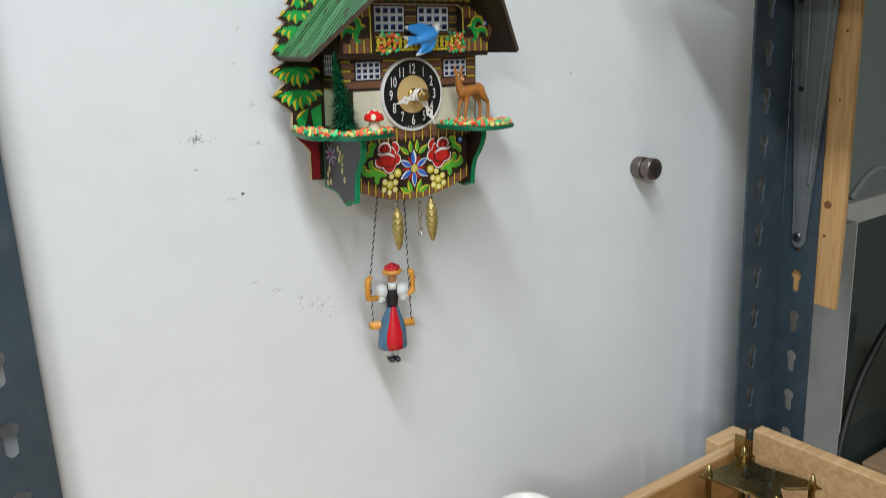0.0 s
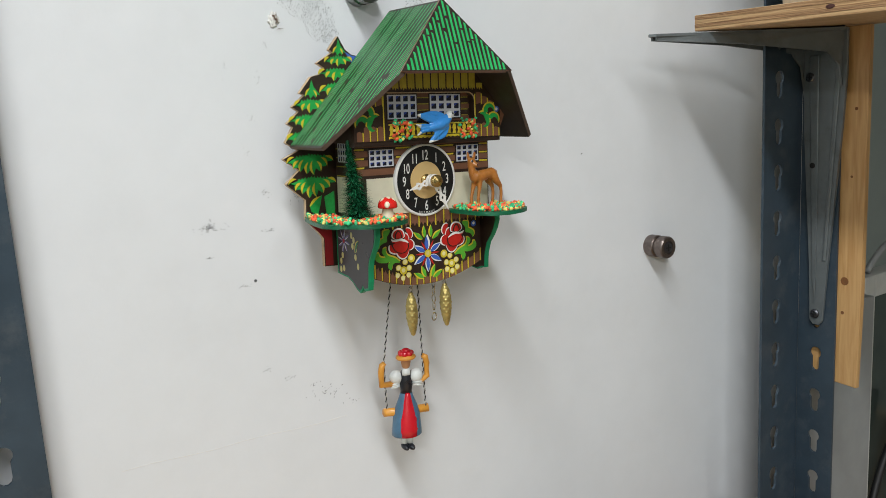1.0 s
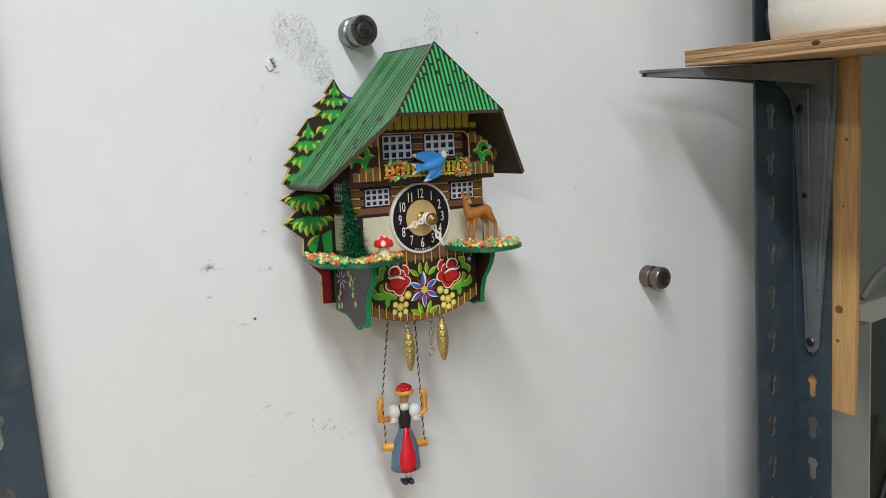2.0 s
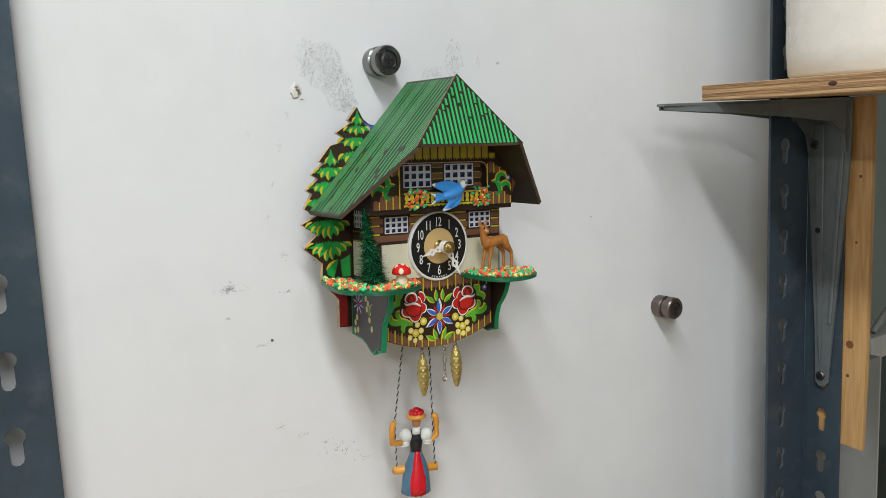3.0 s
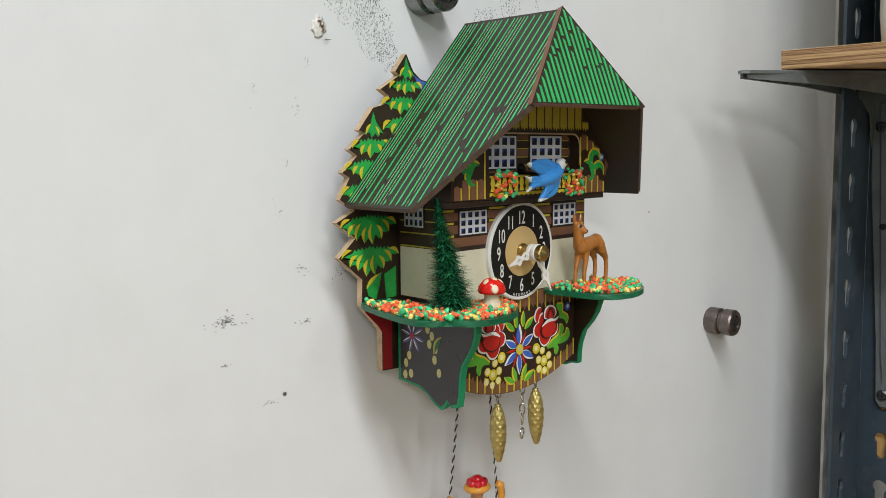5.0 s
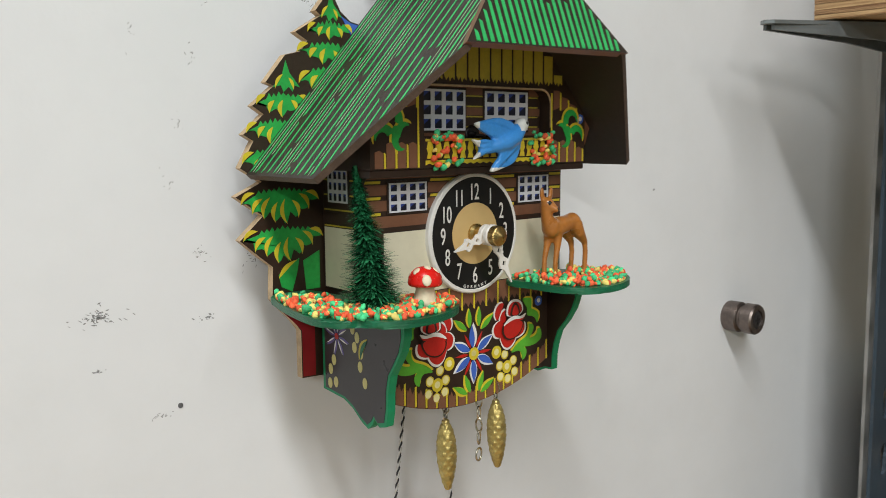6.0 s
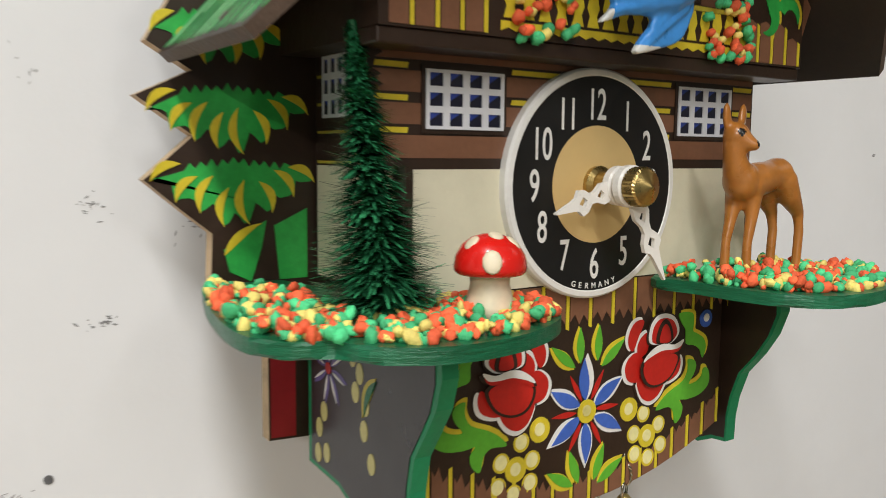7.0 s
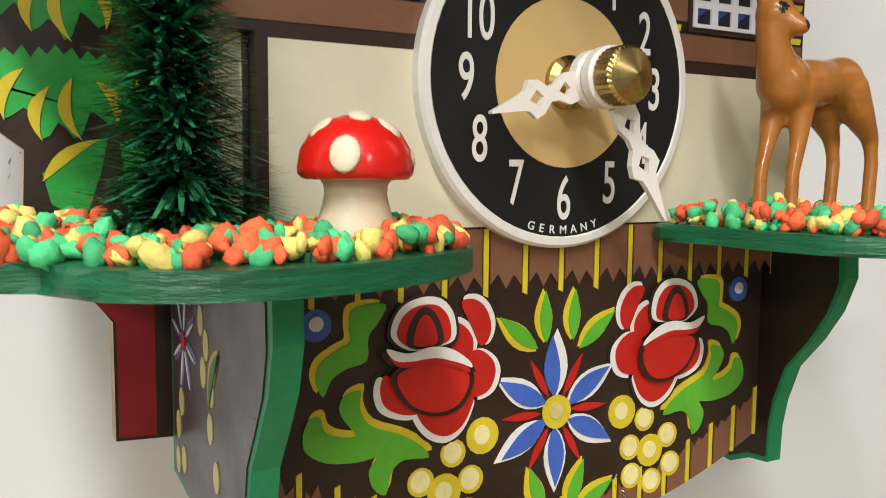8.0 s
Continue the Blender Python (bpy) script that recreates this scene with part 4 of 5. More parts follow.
# side brackets under the flower shelves
bl = [(-22, -22), (-22, -53), (-28, -53.5), (-34, -54), (-39, -56), (-44, -59.5), (-47.5, -61), (-49.5, -59.5), (-51, -57), (-53.5, -59), (-57, -58), (-58, -53), (-58.2, -47), (-59.5, -41), (-62.5, -36.5), (-65.3, -32), (-66.8, -27), (-66.6, -22)]
bm = slab(bmesh.new(), bl, YZ, -42.8, -39.8)
lb = part("side_bracket", bm, BRACKETGREEN, clock, "dark side bracket with a green edge")
cy, cz = -44, -40
paint("painted_face", [(cy + (u - cy) * 0.93, cz + (v - cz) * 0.93) for u, v in bl], YZ, -42.8, SIDEGREY, lb)
for k in range(8):
    a = 45 * k + 12
    paint("petal", leaf2d(-31 + 0.8 * math.cos(radians(a)), -33 + 0.8 * math.sin(radians(a)), a, 6.4, 1.5), YZ, -42.92, PURPLE, lb)
    paint("petal_edge", leaf2d(-31 + 1.5 * math.cos(radians(a + 6)), -33 + 1.5 * math.sin(radians(a + 6)), a + 4, 5.0, 0.5), YZ, -43.04, WHITE, lb)
paint("flower_eye", oval2d(-31, -33, 1.1, 1.1, 10), YZ, -43.05, RED, lb)
for u, v in ((-40, -29), (-42.5, -31.5), (-41, -35), (-44.5, -36.5), (-44, -41), (-46.5, -46), (-27, -45), (-30, -49), (-26.5, -50), (-29, -41.5)):
    paint("grape", oval2d(u, v, 1.25, 1.9, 12), YZ, -42.92, GRAPE, lb)
two = leaf2d(-48, -31, -60, 9, 2.6, 0.1)
paint("leaf_edge", two, YZ, -42.92, OLIVE, lb)
paint("leaf", leaf2d(-48.2, -31.5, -60, 8, 1.5, 0.1), YZ, -43.04, EDGE_GREEN, lb)
br = [(-22, -22), (-22, -54), (-34, -57), (-44.7, -58.5), (-48.5, -56.8), (-52, -56.5), (-52.2, -51), (-53, -46.5), (-55, -40.7), (-59, -35.8), (-62, -31), (-63.8, -26), (-63.6, -22)]
bm = slab(bmesh.new(), br, YZ, 42.0, 45.0)
rb = part("side_bracket", bm, BRACKETGREEN, clock, "dark side bracket with a green edge")
paint("painted_face", [(cy + (u - cy) * 0.95, cz + (v - cz) * 0.95) for u, v in br], YZ, 42.0, BROWN, rb)

# upper storey, which overhangs, with a balcony opening
UW = 49.5
part("upper_case", slab(bmesh.new(), [(-47, 22.6), (47, 22.6), (47, 38), (26, 62), (-26, 62), (-47, 38)], XZ, RECESS + 1.5, BACK - 0.03), UNDER, clock)
part("sill_beam", boxed(-UW, UW, UPPER + 0.4, RECESS + 2, 20.8, 23.2, 0.3), BROWN, clock)
up = part("gable_board", slab(bmesh.new(), [(-33, 49.5), (31.5, 49.5), (36.5, 49.5), (40.5, 49.5), (27, 66), (-27, 66), (-40.5, 49.5)], XZ, UPPER, RECESS), BROWN, clock)
lp = part("gable_board", slab(bmesh.new(), [(-UW, 23.2), (-28.5, 23.2), (-28.5, 49.5), (-41, 49.5), (-UW, 40)], XZ, UPPER, RECESS), BROWN, clock)
corner = [(31.5, 23.2), (UW, 23.2), (UW, 40), (41, 49.5), (26, 49.5)] + [(26 + 5.5 * math.sin(radians(a)), 44 + 5.5 * math.cos(radians(a))) for a in (15, 35, 55, 75, 90)]
rp = part("gable_board", slab(bmesh.new(), corner, XZ, UPPER, RECESS), BROWN, clock)
# pale rim of the cut opening
rim = [(-28, 49.2), (20, 49.2)] + [(26 + 5.2 * math.sin(radians(a)), 44 + 5.2 * math.cos(radians(a))) for a in (0, 20, 40, 60, 80, 90)] + [(31.2, 36)]
part("opening_rim", tube(bmesh.new(), [(u, UPPER + 0.6, v) for u, v in rim], 0.35, 6), PLYEDGE, clock)
bal = part("balcony", slab(bmesh.new(), [(-28.5, 23.2), (31.5, 23.2), (31.5, 32.6), (-28.5, 32.6)], XZ, UPPER, RECESS), BROWN, clock)
rec = part("recess_wall", boxed(-29, 32, RECESS, RECESS + 1.4, 30, 50), BROWN, clock)
for k in range(5):
    z = 33.2 + 3.4 * k
    paint("log", [(-28, z), (31, z), (31, z + 2.6), (-28, z + 2.6)], XZ, RECESS, UNDER if k % 2 else MIDBROWN, rec)
    paint("yellow_line", [(-5, z + 2.75), (2.5, z + 2.75), (2.5, z + 3.2), (-5, z + 3.2)], XZ, RECESS, OLIVE, rec)
    paint("yellow_line", [(24.8, z + 2.75), (30, z + 2.75), (30, z + 3.2), (24.8, z + 3.2)], XZ, RECESS, OLIVE, rec)
window_on(rec, -25, -6, 35, 48.2, XZ, RECESS - 0.15)
window_on(rec, 3.2, 24.2, 35, 48.2, XZ, RECESS - 0.15)
part("door_hole", blob(bmesh.new(), (-2.5, RECESS - 0.3, 34), (3.4, 0.5, 3.0), sub=2), EYEBLACK, rec, smooth=True)
# balcony balusters
paint("yellow_rail", [(-28, 31.6), (31, 31.6), (31, 32.4), (-28, 32.4)], XZ, UPPER, OLIVE, bal)
for k in range(17):
    c = -26.2 + 3.5 * k
    paint("baluster", [(c - 1.3, 26.2), (c + 1.3, 26.2), (c + 0.75, 28), (c + 1.35, 29.3), (c + 0.8, 31.5), (c - 0.8, 31.5), (c - 1.35, 29.3), (c - 0.75, 28)], XZ, UPPER, YELLOW, bal)
wave = [(-28 + 59 * i / 40, 24.2 + 0.55 * (i % 2)) for i in range(41)]
paint("scalloped_edge", wave + [(31, 25.7), (-28, 25.7)], XZ, UPPER, YELLOW, bal)
# gable planks
x = -35.6
while x < 36:
    w = 4.3
    top = min(65.5, 49.5 + (40.2 - max(abs(x), abs(x + w))) * 1.22)
    paint("gable_plank", [(x, top), (x, 52.2), (x + w * 0.2, 50.8), (x + w * 0.4, 52.0), (x + w * 0.55, 50.4), (x + w * 0.75, 51.8), (x + w, 50.9), (x + w, top)], XZ, UPPER, OLIVE, up)
    x += w + 0.9
for s, pp in ((-1, lp), (1, rp)):
    for k in range(4):
        xa = s * (33.0 + 4.4 * k)
        h = 31.5 if k < 3 else 29
        paint("plank", [(xa - 1.6, 23.6), (xa + 1.6, 23.6), (xa + 1.6, h - 0.8), (xa, h), (xa - 1.6, h - 0.5)], XZ, UPPER, MIDBROWN, pp)
        paint("yellow_line", [(xa + 1.85, 23.6), (xa + 2.55, 23.6), (xa + 2.55, h - 1), (xa + 1.85, h - 0.6)], XZ, UPPER, YELLOW, pp)
    for k in range(3):
        xa = s * (33.5 + 4.4 * k)
        paint("plank", [(xa - 1.6, 42), (xa + 1.6, 43), (xa + 1.6, 48.8 - k * 2.6), (xa - 1.6, 49 - k * 2.2)], XZ, UPPER, MIDBROWN, pp)
        paint("yellow_line", [(xa + 1.85, 42), (xa + 2.55, 42), (xa + 2.55, 48 - k * 2.6), (xa + 1.85, 48.4 - k * 2.6)], XZ, UPPER, YELLOW, pp)
    paint("yellow_line", [(s * 30.6, 24), (s * 31.2, 24), (s * 31.2, 48), (s * 30.6, 48)][::s], XZ, UPPER, YELLOW, pp)
    fronds = ((41.6, 38.3, 3.3, 205, -20, 3.0), (44.6, 32.6, 3.3, 155, -25, 2.8), (36.0, 34.2, 3.0, 10, 130, 2.4), (37.4, 32.0, 3.0, 60, -120, 2.9))
    for cx_, cz_, r_, a0, a1, w_ in fronds:
        if s < 0:
            cx_, a0, a1 = -cx_, 180 - a0, 180 - a1
        paint("leaf_edge", curl2d(cx_, cz_ + 0.1, r_ + 0.7, a0, a1, w_ * 0.9), XZ, UPPER, YELLOW, pp)
        paint("leaf", curl2d(cx_, cz_, r_ - 0.25, a0, a0 + (a1 - a0) * 0.93, w_), XZ, UPPER - 0.12, GREEN, pp)
    paint("leaf", oval2d(s * 39.6, 34.6, 1.9, 1.9, 14), XZ, UPPER - 0.14, GREEN, pp)
    paint("blue_dot", oval2d(s * 46.6, 39.0, 1.8, 1.8, 14), XZ, UPPER, BLUE, pp)
    paint("dot_light", oval2d(s * 46.6, 39.1, 0.9, 0.9, 10), XZ, UPPER - 0.12, GRIDWHITE, pp)
part("gable_wedge", slab(bmesh.new(), [(49.4, 29), (50.5, 30), (53, 36), (50.5, 42), (49.4, 43)], XZ, UPPER + 0.5, RECESS), MIDBROWN, clock)

# ---- roof ----
RIDGE, SL = 97.5, 1.11
# per side: the fold of the front edge, the eave's distance from the ridge and how far forward it reaches
ROOF = {-1: ((35.0, -86.0), 68.5, -58.5), 1: ((33.6, -89.4), 66.6, -68.0)}


def side_roof(s):
    FOLD, eave, reach = ROOF[s]
    ln = math.hypot(1, SL)
    nx, nz = s * SL / ln, 1 / ln

    def at(ax, y, lift):
        return (s * max(ax + abs(nx) * lift, 0.0), y, RIDGE - SL * ax + nz * lift)

    bm = bmesh.new()
    pts = [(0, BACK), (0, -72), FOLD, (eave, reach), (eave, BACK)]
    slab(bm, pts, lambda u, v, d: at(u, v, d), 0, -2.3, index=0, side=1, bevel=0.0)
    roof = part("roof_slope", bm, [ROOFBASE, mat("roof_edge", (0.085, 0.055, 0.04), 0.6, vary=0.25, scale=200, bump=0.4, bump_scale=900)], clock, "brown roof slope painted with green stripes")
    g, pale = bmesh.new(), bmesh.new()
    y = BACK - 1.2
    k = 0
    while y > -85:
        lo = 0.8
        hi = eave - 0.7
        if y < reach:
            hi = FOLD[0] + (y - FOLD[1]) / (reach - FOLD[1]) * (eave - FOLD[0]) - 0.6
        if y < -72:
            lo = (y + 72) / (FOLD[1] + 72) * FOLD[0] + 0.6
        wide = 0.75 if k % 2 == 0 else 0.18
        u = lo
        while u < hi - 1:
            run = prng.uniform(24, 90)
            v = min(hi, u + run)
            if v - u > 1.5 and (k % 2 == 0 or prng.random() < 0.4):
                b = g if k % 2 == 0 else pale
                slab(b, [(u, y), (v, y + prng.uniform(-0.12, 0.12)), (v - 0.8, y - wide), (u + 0.5, y - wide * 0.9)], lambda p, q, d: at(p, q, d), 0.0, 0.12)
            u = v + prng.uniform(0.4, 2.2)
        y -= 2.0 if k % 2 == 0 else 1.5
        k += 1
    part("green_striping", g, ROOFGREEN, roof, kind="stuff")
    part("pale_striping", pale, ROOFPALE, roof, kind="stuff")


side_roof(-1)
side_roof(1)

# hipped front gable
A0, A1, AP = Vector((-35.6, -87.2, 59.2)), Vector((34.0, -90.2, 59.8)), Vector((0, -73, RIDGE + 1.2))
hip_n = (A1 - A0).cross(AP - A0).normalized()
if hip_n.y > 0:
    hip_n = -hip_n


def hip_at(u, v, d):
    p = A0 + (A1 - A0) * u + (AP - (A0 + A1) / 2) * v
    return p + hip_n * d


bm = slab(bmesh.new(), [(0, 0), (1, 0), (0.5, 1)], hip_at, 0, -3.0, side=1)
hip = part("roof_hip", bm, [ROOFBASE, MIDBROWN], clock, "triangular front roof painted with green stripes")
g = bmesh.new()
N = 25
for k in range(N):
    u = (k + 0.6) / (N + 0.4)
    top = 2 * min(u, 1 - u) - 0.03
    v = 0.012
    while v < top - 0.03:
        e = min(top, v + prng.uniform(0.35, 1.3))
        w = 0.0108
        slab(g, [(u - w, v), (u + w, v), (u + w * 0.8, max(e - 0.015, v + 0.01)), (u - w * 0.7, e)], hip_at, 0, 0.14)
        v = e + prng.uniform(0.015, 0.05)
part("green_striping", g, ROOFGREEN, hip, kind="stuff")

# ---- dial and pointers ----
dial = part("dial", lathe(bmesh.new(), [(20.9, FRONT - 0.1), (20.9, -52.6), (20.5, -53.1), (19.6, -53.2), (19.3, -52.9), (1, -52.9)], (0, 0, 0), "y", 64), WHITE, clock, "round black clock dial with white numerals and rim")
part("dial_ring", lathe(bmesh.new(), [(19.4, -52.9), (19.4, -53.0), (1, -53.0)], (0, 0, 0), "y", 64), DIALBLACK, dial)
part("dial_centre", lathe(bmesh.new(), [(10.6, -53.0), (10.6, -53.12), (1, -53.12)], (0, 0, 0), "y", 48), DIALCREAM, dial, "cream dial centre")


def lettering(text, size, narrow, turn=0.0):
    cu = bpy.data.curves.new("text", "FONT")
    cu.body, cu.size, cu.align_x, cu.align_y, cu.extrude, cu.offset = text, size, "CENTER", "CENTER", 0.05, size * 0.006
    ob = bpy.data.objects.new("text", cu)
    scene.collection.objects.link(ob)
    bpy.context.view_layer.update()
    me = bpy.data.meshes.new_from_object(ob.evaluated_get(bpy.context.evaluated_depsgraph_get()))
    bm = bmesh.new()
    bm.from_mesh(me)
    bpy.data.objects.remove(ob)
    bpy.data.meshes.remove(me)
    xs = [v.co.x for v in bm.verts]
    zs = [v.co.y for v in bm.verts]
    mx, mz = (min(xs) + max(xs)) / 2, (min(zs) + max(zs)) / 2
    c, s = math.cos(radians(turn)), math.sin(radians(turn))
    for v in bm.verts:
        u, w, d = (v.co.x - mx) * narrow, v.co.y - mz, v.co.z
        v.co = (u * c - w * s, -d, u * s + w * c)
    return bm


for h in range(1, 13):
    a = radians(90 - 30 * h)
    bm = lettering(str(h), 7.9, 0.60)
    for v in bm.verts:
        v.co += Vector((14.7 * math.cos(a), -53.08, 14.4 * math.sin(a)))
    part("numeral", bm, WHITE, dial)
for k, ch in enumerate("GERMANY"):
    a = -90 + (k - 3) * 5.2
    bm = lettering(ch, 1.5, 1.0, a + 90)
    for v in bm.verts:
        v.co += Vector((18.5 * math.cos(radians(a)), -53.06, 18.5 * math.sin(radians(a))))
    part("lettering", bm, WHITE, dial)

part("bushing", lathe(bmesh.new(), [(3.4, -53), (3.4, -54.0), (2.4, -54.6), (2.2, -58), (1.6, -58)], (0, 0, 0), "y", 24), BRASS, dial, "brass bushing", smooth=False)


def hand(name, angle, length, depth, hub):
    """A white pierced hand: a flat hub, a lyre-shaped middle and a pointed tip."""
    d, s = Vector((math.cos(radians(angle)), math.sin(radians(angle)))), Vector((-math.sin(radians(angle)), math.cos(radians(angle))))
    L = length

    def P(pts):
        return [tuple(d * u * L + s * v) for u, v in pts]
    bm = lathe(bmesh.new(), [(hub, depth), (hub, depth - 1.3), (hub - 0.4, depth - 1.6), (1.0, depth - 1.6)], (0, 0, 0), "y", 28)
    up = [(0.18, 1.7), (0.30, 1.9), (0.40, 1.0), (0.47, 0.9), (0.55, 2.0), (0.63, 2.3), (0.68, 1.2), (0.74, 0.9), (1.0, 0.15)]
    outer = P(up + [(u, -v) for u, v in up[::-1]])
    holes = [P([(0.27, 0.0), (0.31, 0.9), (0.38, 0.0), (0.31, -0.9)]), P([(0.53, 0.0), (0.58, 0.95), (0.66, 0.0), (0.58, -0.95)])]
    blade = plate_with_holes(outer, holes, XZ, depth - 0.4, depth - 1.2)
    me = bpy.data.meshes.new("blade")
    blade.to_mesh(me)
    bm.from_mesh(me)
    bpy.data.meshes.remove(me)
    blade.free()
    return part(name, bm, HANDWHITE, dial, "white pierced plastic hand")


hand("hour_hand", 197, 15.6, -58.0, 3.5)
hand("minute_hand", -61.5, 19.4, -60.6, 3.7)
nut = part("hand_nut", lathe(bmesh.new(), [(2.7, -59.4), (2.7, -60.8), (3.1, -62.2), (3.3, -62.5), (3.3, -64.8), (3.0, -65.2), (0.2, -66.4)], (0, 0, 0), "y", 64, wobble=lambda a, h, k: 1.0 + (0.045 if round(a * 64 / (2 * math.pi)) % 2 and k in (3, 4) else 0)), BRASS, dial, "knurled brass nut")

# ---- flower shelves ----


def flower_shelf(pts, z, label, seed, count, inner, ring):
    sh = part("flower_shelf", slab(bmesh.new(), smooth_loop(pts, 4), XY, z, z - 2.3, bevel=0.45), EDGE_GREEN, clock, label)
    r = random.Random(seed)
    sets = [bmesh.new() for _ in range(3)]
    for i in range(count):
        # a spot near the rim or over the whole bed
        for _ in range(200):
            j = r.randrange(len(ring))
            a, b = np.array(ring[j]), np.array(ring[(j + 1) % len(ring)]) if j + 1 < len(ring) else np.array(ring[j])
            p = a + (b - a) * r.random()
            c = np.array(inner)
            p = p + (c - p) * (r.random() ** 1.5) * 0.62
            if r.random() < 0.9:
                break
        k = r.choices((0, 1, 2), (0.40, 0.37, 0.23))[0]
        s = r.uniform(0.5, 1.15)
        blob(sets[k], (p[0], p[1], z + s * 0.5 + (r.random() ** 1.8) * (1.5 + 2.2 * math.exp(-((p[0] - 27) ** 2 + (p[1] + 62) ** 2) / 60))), (s * r.uniform(0.75, 1.5), s * r.uniform(0.75, 1.3), s * r.uniform(0.6, 1.0)), (r.uniform(0, 90), r.uniform(0, 90), r.uniform(0, 360)), sub=2, shape=lambda q: 1 + 0.42 * noise.noise(q * 1.5 + Vector((i * 3.1, 0, 0))))
    for nm, bmx, m in (("orange_crumb_bed", sets[0], CRUMBR), ("green_crumb_bed", sets[1], CRUMBG), ("yellow_crumb_bed", sets[2], CRUMBY)):
        part(nm, bmx, m, sh, smooth=True, kind="stuff")
    return sh


L_OUT = [(-47, -20.1), (-60.5, -20.1), (-65, -30), (-68.5, -44), (-70.5, -57), (-69.8, -65), (-66, -69.8), (-61.8, -70.8), (-59.8, -76), (-53, -80.5), (-45, -81.5), (-36, -79.5), (-28, -75), (-23.5, -69), (-24, -60), (-30, -52), (-43, -49)]
flower_shelf(L_OUT, -18.1, "green-edged shelf strewn with orange, green and yellow crumbs", 5, 720, (-45, -50), [(-61, -23), (-66, -34), (-69, -48), (-69.5, -58), (-67.5, -67), (-61, -72), (-53, -79), (-44, -80), (-34, -77.5), (-27, -73), (-25, -67)])
R_OUT = [(16.5, -52), (17.5, -62), (18, -72), (21, -81), (30, -86), (42, -85), (52, -80), (57.5, -73), (57, -64), (51, -54), (47, -49), (30, -48.5)]
flower_shelf(R_OUT, -18.1, "green-edged shelf strewn with orange, green and yellow crumbs", 9, 560, (36, -64), [(18, -54), (18.5, -64), (20, -74), (25, -81), (34, -84), (44, -83), (52, -78), (56, -71), (54, -62), (49, -54)])
# crumbs glued on the balcony ends
r2 = random.Random(21)
for cx in (-20, 25):
    for nm, m, n in (("orange_crumb_bed", CRUMBR, 20), ("green_crumb_bed", CRUMBG, 20), ("yellow_crumb_bed", CRUMBY, 9)):
        bm = bmesh.new()
        for i in range(n):
            s = r2.uniform(0.7, 1.25)
            ox, oz = r2.uniform(-6, 6), r2.uniform(-5.2, 5.2)
            if nm == "green_crumb_bed":
                ox, oz = (ox, r2.choice((-1, 1)) * r2.uniform(3.5, 5.6)) if r2.random() < 0.6 else (r2.choice((-1, 1)) * r2.uniform(4, 6), oz)
            blob(bm, (cx + ox, UPPER - 0.7 - r2.random() * 1.2, 28.8 + oz), (s, s * 0.8, s), (r2.uniform(0, 90), 0, r2.uniform(0, 90)), sub=2, shape=lambda q: 1 + 0.35 * noise.noise(q * 1.7 + Vector((i * 2.3, cx, 0))))
        part(nm, bm, m, bal, smooth=True, kind="stuff")

# ---- small figures on the clock ----
# bottle-brush fir
TX, TY = -49.0, -61.0
tree = thing("brush_tree", (TX, TY, -17), "dark green bottle-brush fir tree on the flower shelf", "miniature tree", clock=True)
part("wire_stem", tube(bmesh.new(), [(TX - 0.6 * u, TY + 8.5 * u, -17 + 41.5 * u) for u in (0, 0.25, 0.5, 0.75, 1)], 0.7, 8), BRISTLE, tree)
bm = bmesh.new()
trng = random.Random(11)
for i in range(5000):
    u = trng.random() ** 1.15
    z = -16 + 40 * u
    a = trng.uniform(0, 2 * math.pi)
    reach = (9.4 * (1 - u) ** 0.88 + 1.1) * trng.uniform(0.72, 1.12) * (0.84 + 0.20 * math.sin(z * 1.3 + a))
    c = Vector((TX - 0.6 * u, TY + 8.5 * u, z))
    d = Vector((math.cos(a), math.sin(a), trng.uniform(-0.30, 0.20)))
    s = d.cross(Vector((0, 0, 1))).normalized() * 0.34
    t = Vector((0, 0, 0.2))
    e = c + d * reach + Vector((0, 0, trng.uniform(-0.6, 0.6)))
    m = c + d * reach * 0.55
    v = [bm.verts.new(q) for q in (c + s, c - s, m + s + t, m - s + t, e + s * 0.5, e - s * 0.5)]
    bm.faces.new((v[0], v[1], v[3], v[2]))
    bm.faces.new((v[2], v[3], v[5], v[4]))
part("bristles", bm, BRISTLE, tree, kind="stuff")

# toadstool
MX, MY = -35, -67.5
mush = thing("toadstool", (MX, MY, -17), "glossy red toadstool with white spots and cream stem", "toadstool", clock=True)
part("stem", lathe(bmesh.new(), [(4.0, -18.2), (3.7, -16.4), (3.1, -14.2), (2.9, -13.2), (3.0, -12.4), (3.5, -11.7)], (MX, MY, 0), "z", 24), STEM, mush, smooth=True)
part("cap", lathe(bmesh.new(), [(2.8, -12.0), (4.9, -11.9), (5.3, -11.5), (5.4, -10.9), (5.1, -9.2), (4.15, -7.6), (2.8, -6.6), (1.3, -6.1), (0.1, -6.0)], (MX, MY, 0), "z", 32), CAPRED, mush, smooth=True)
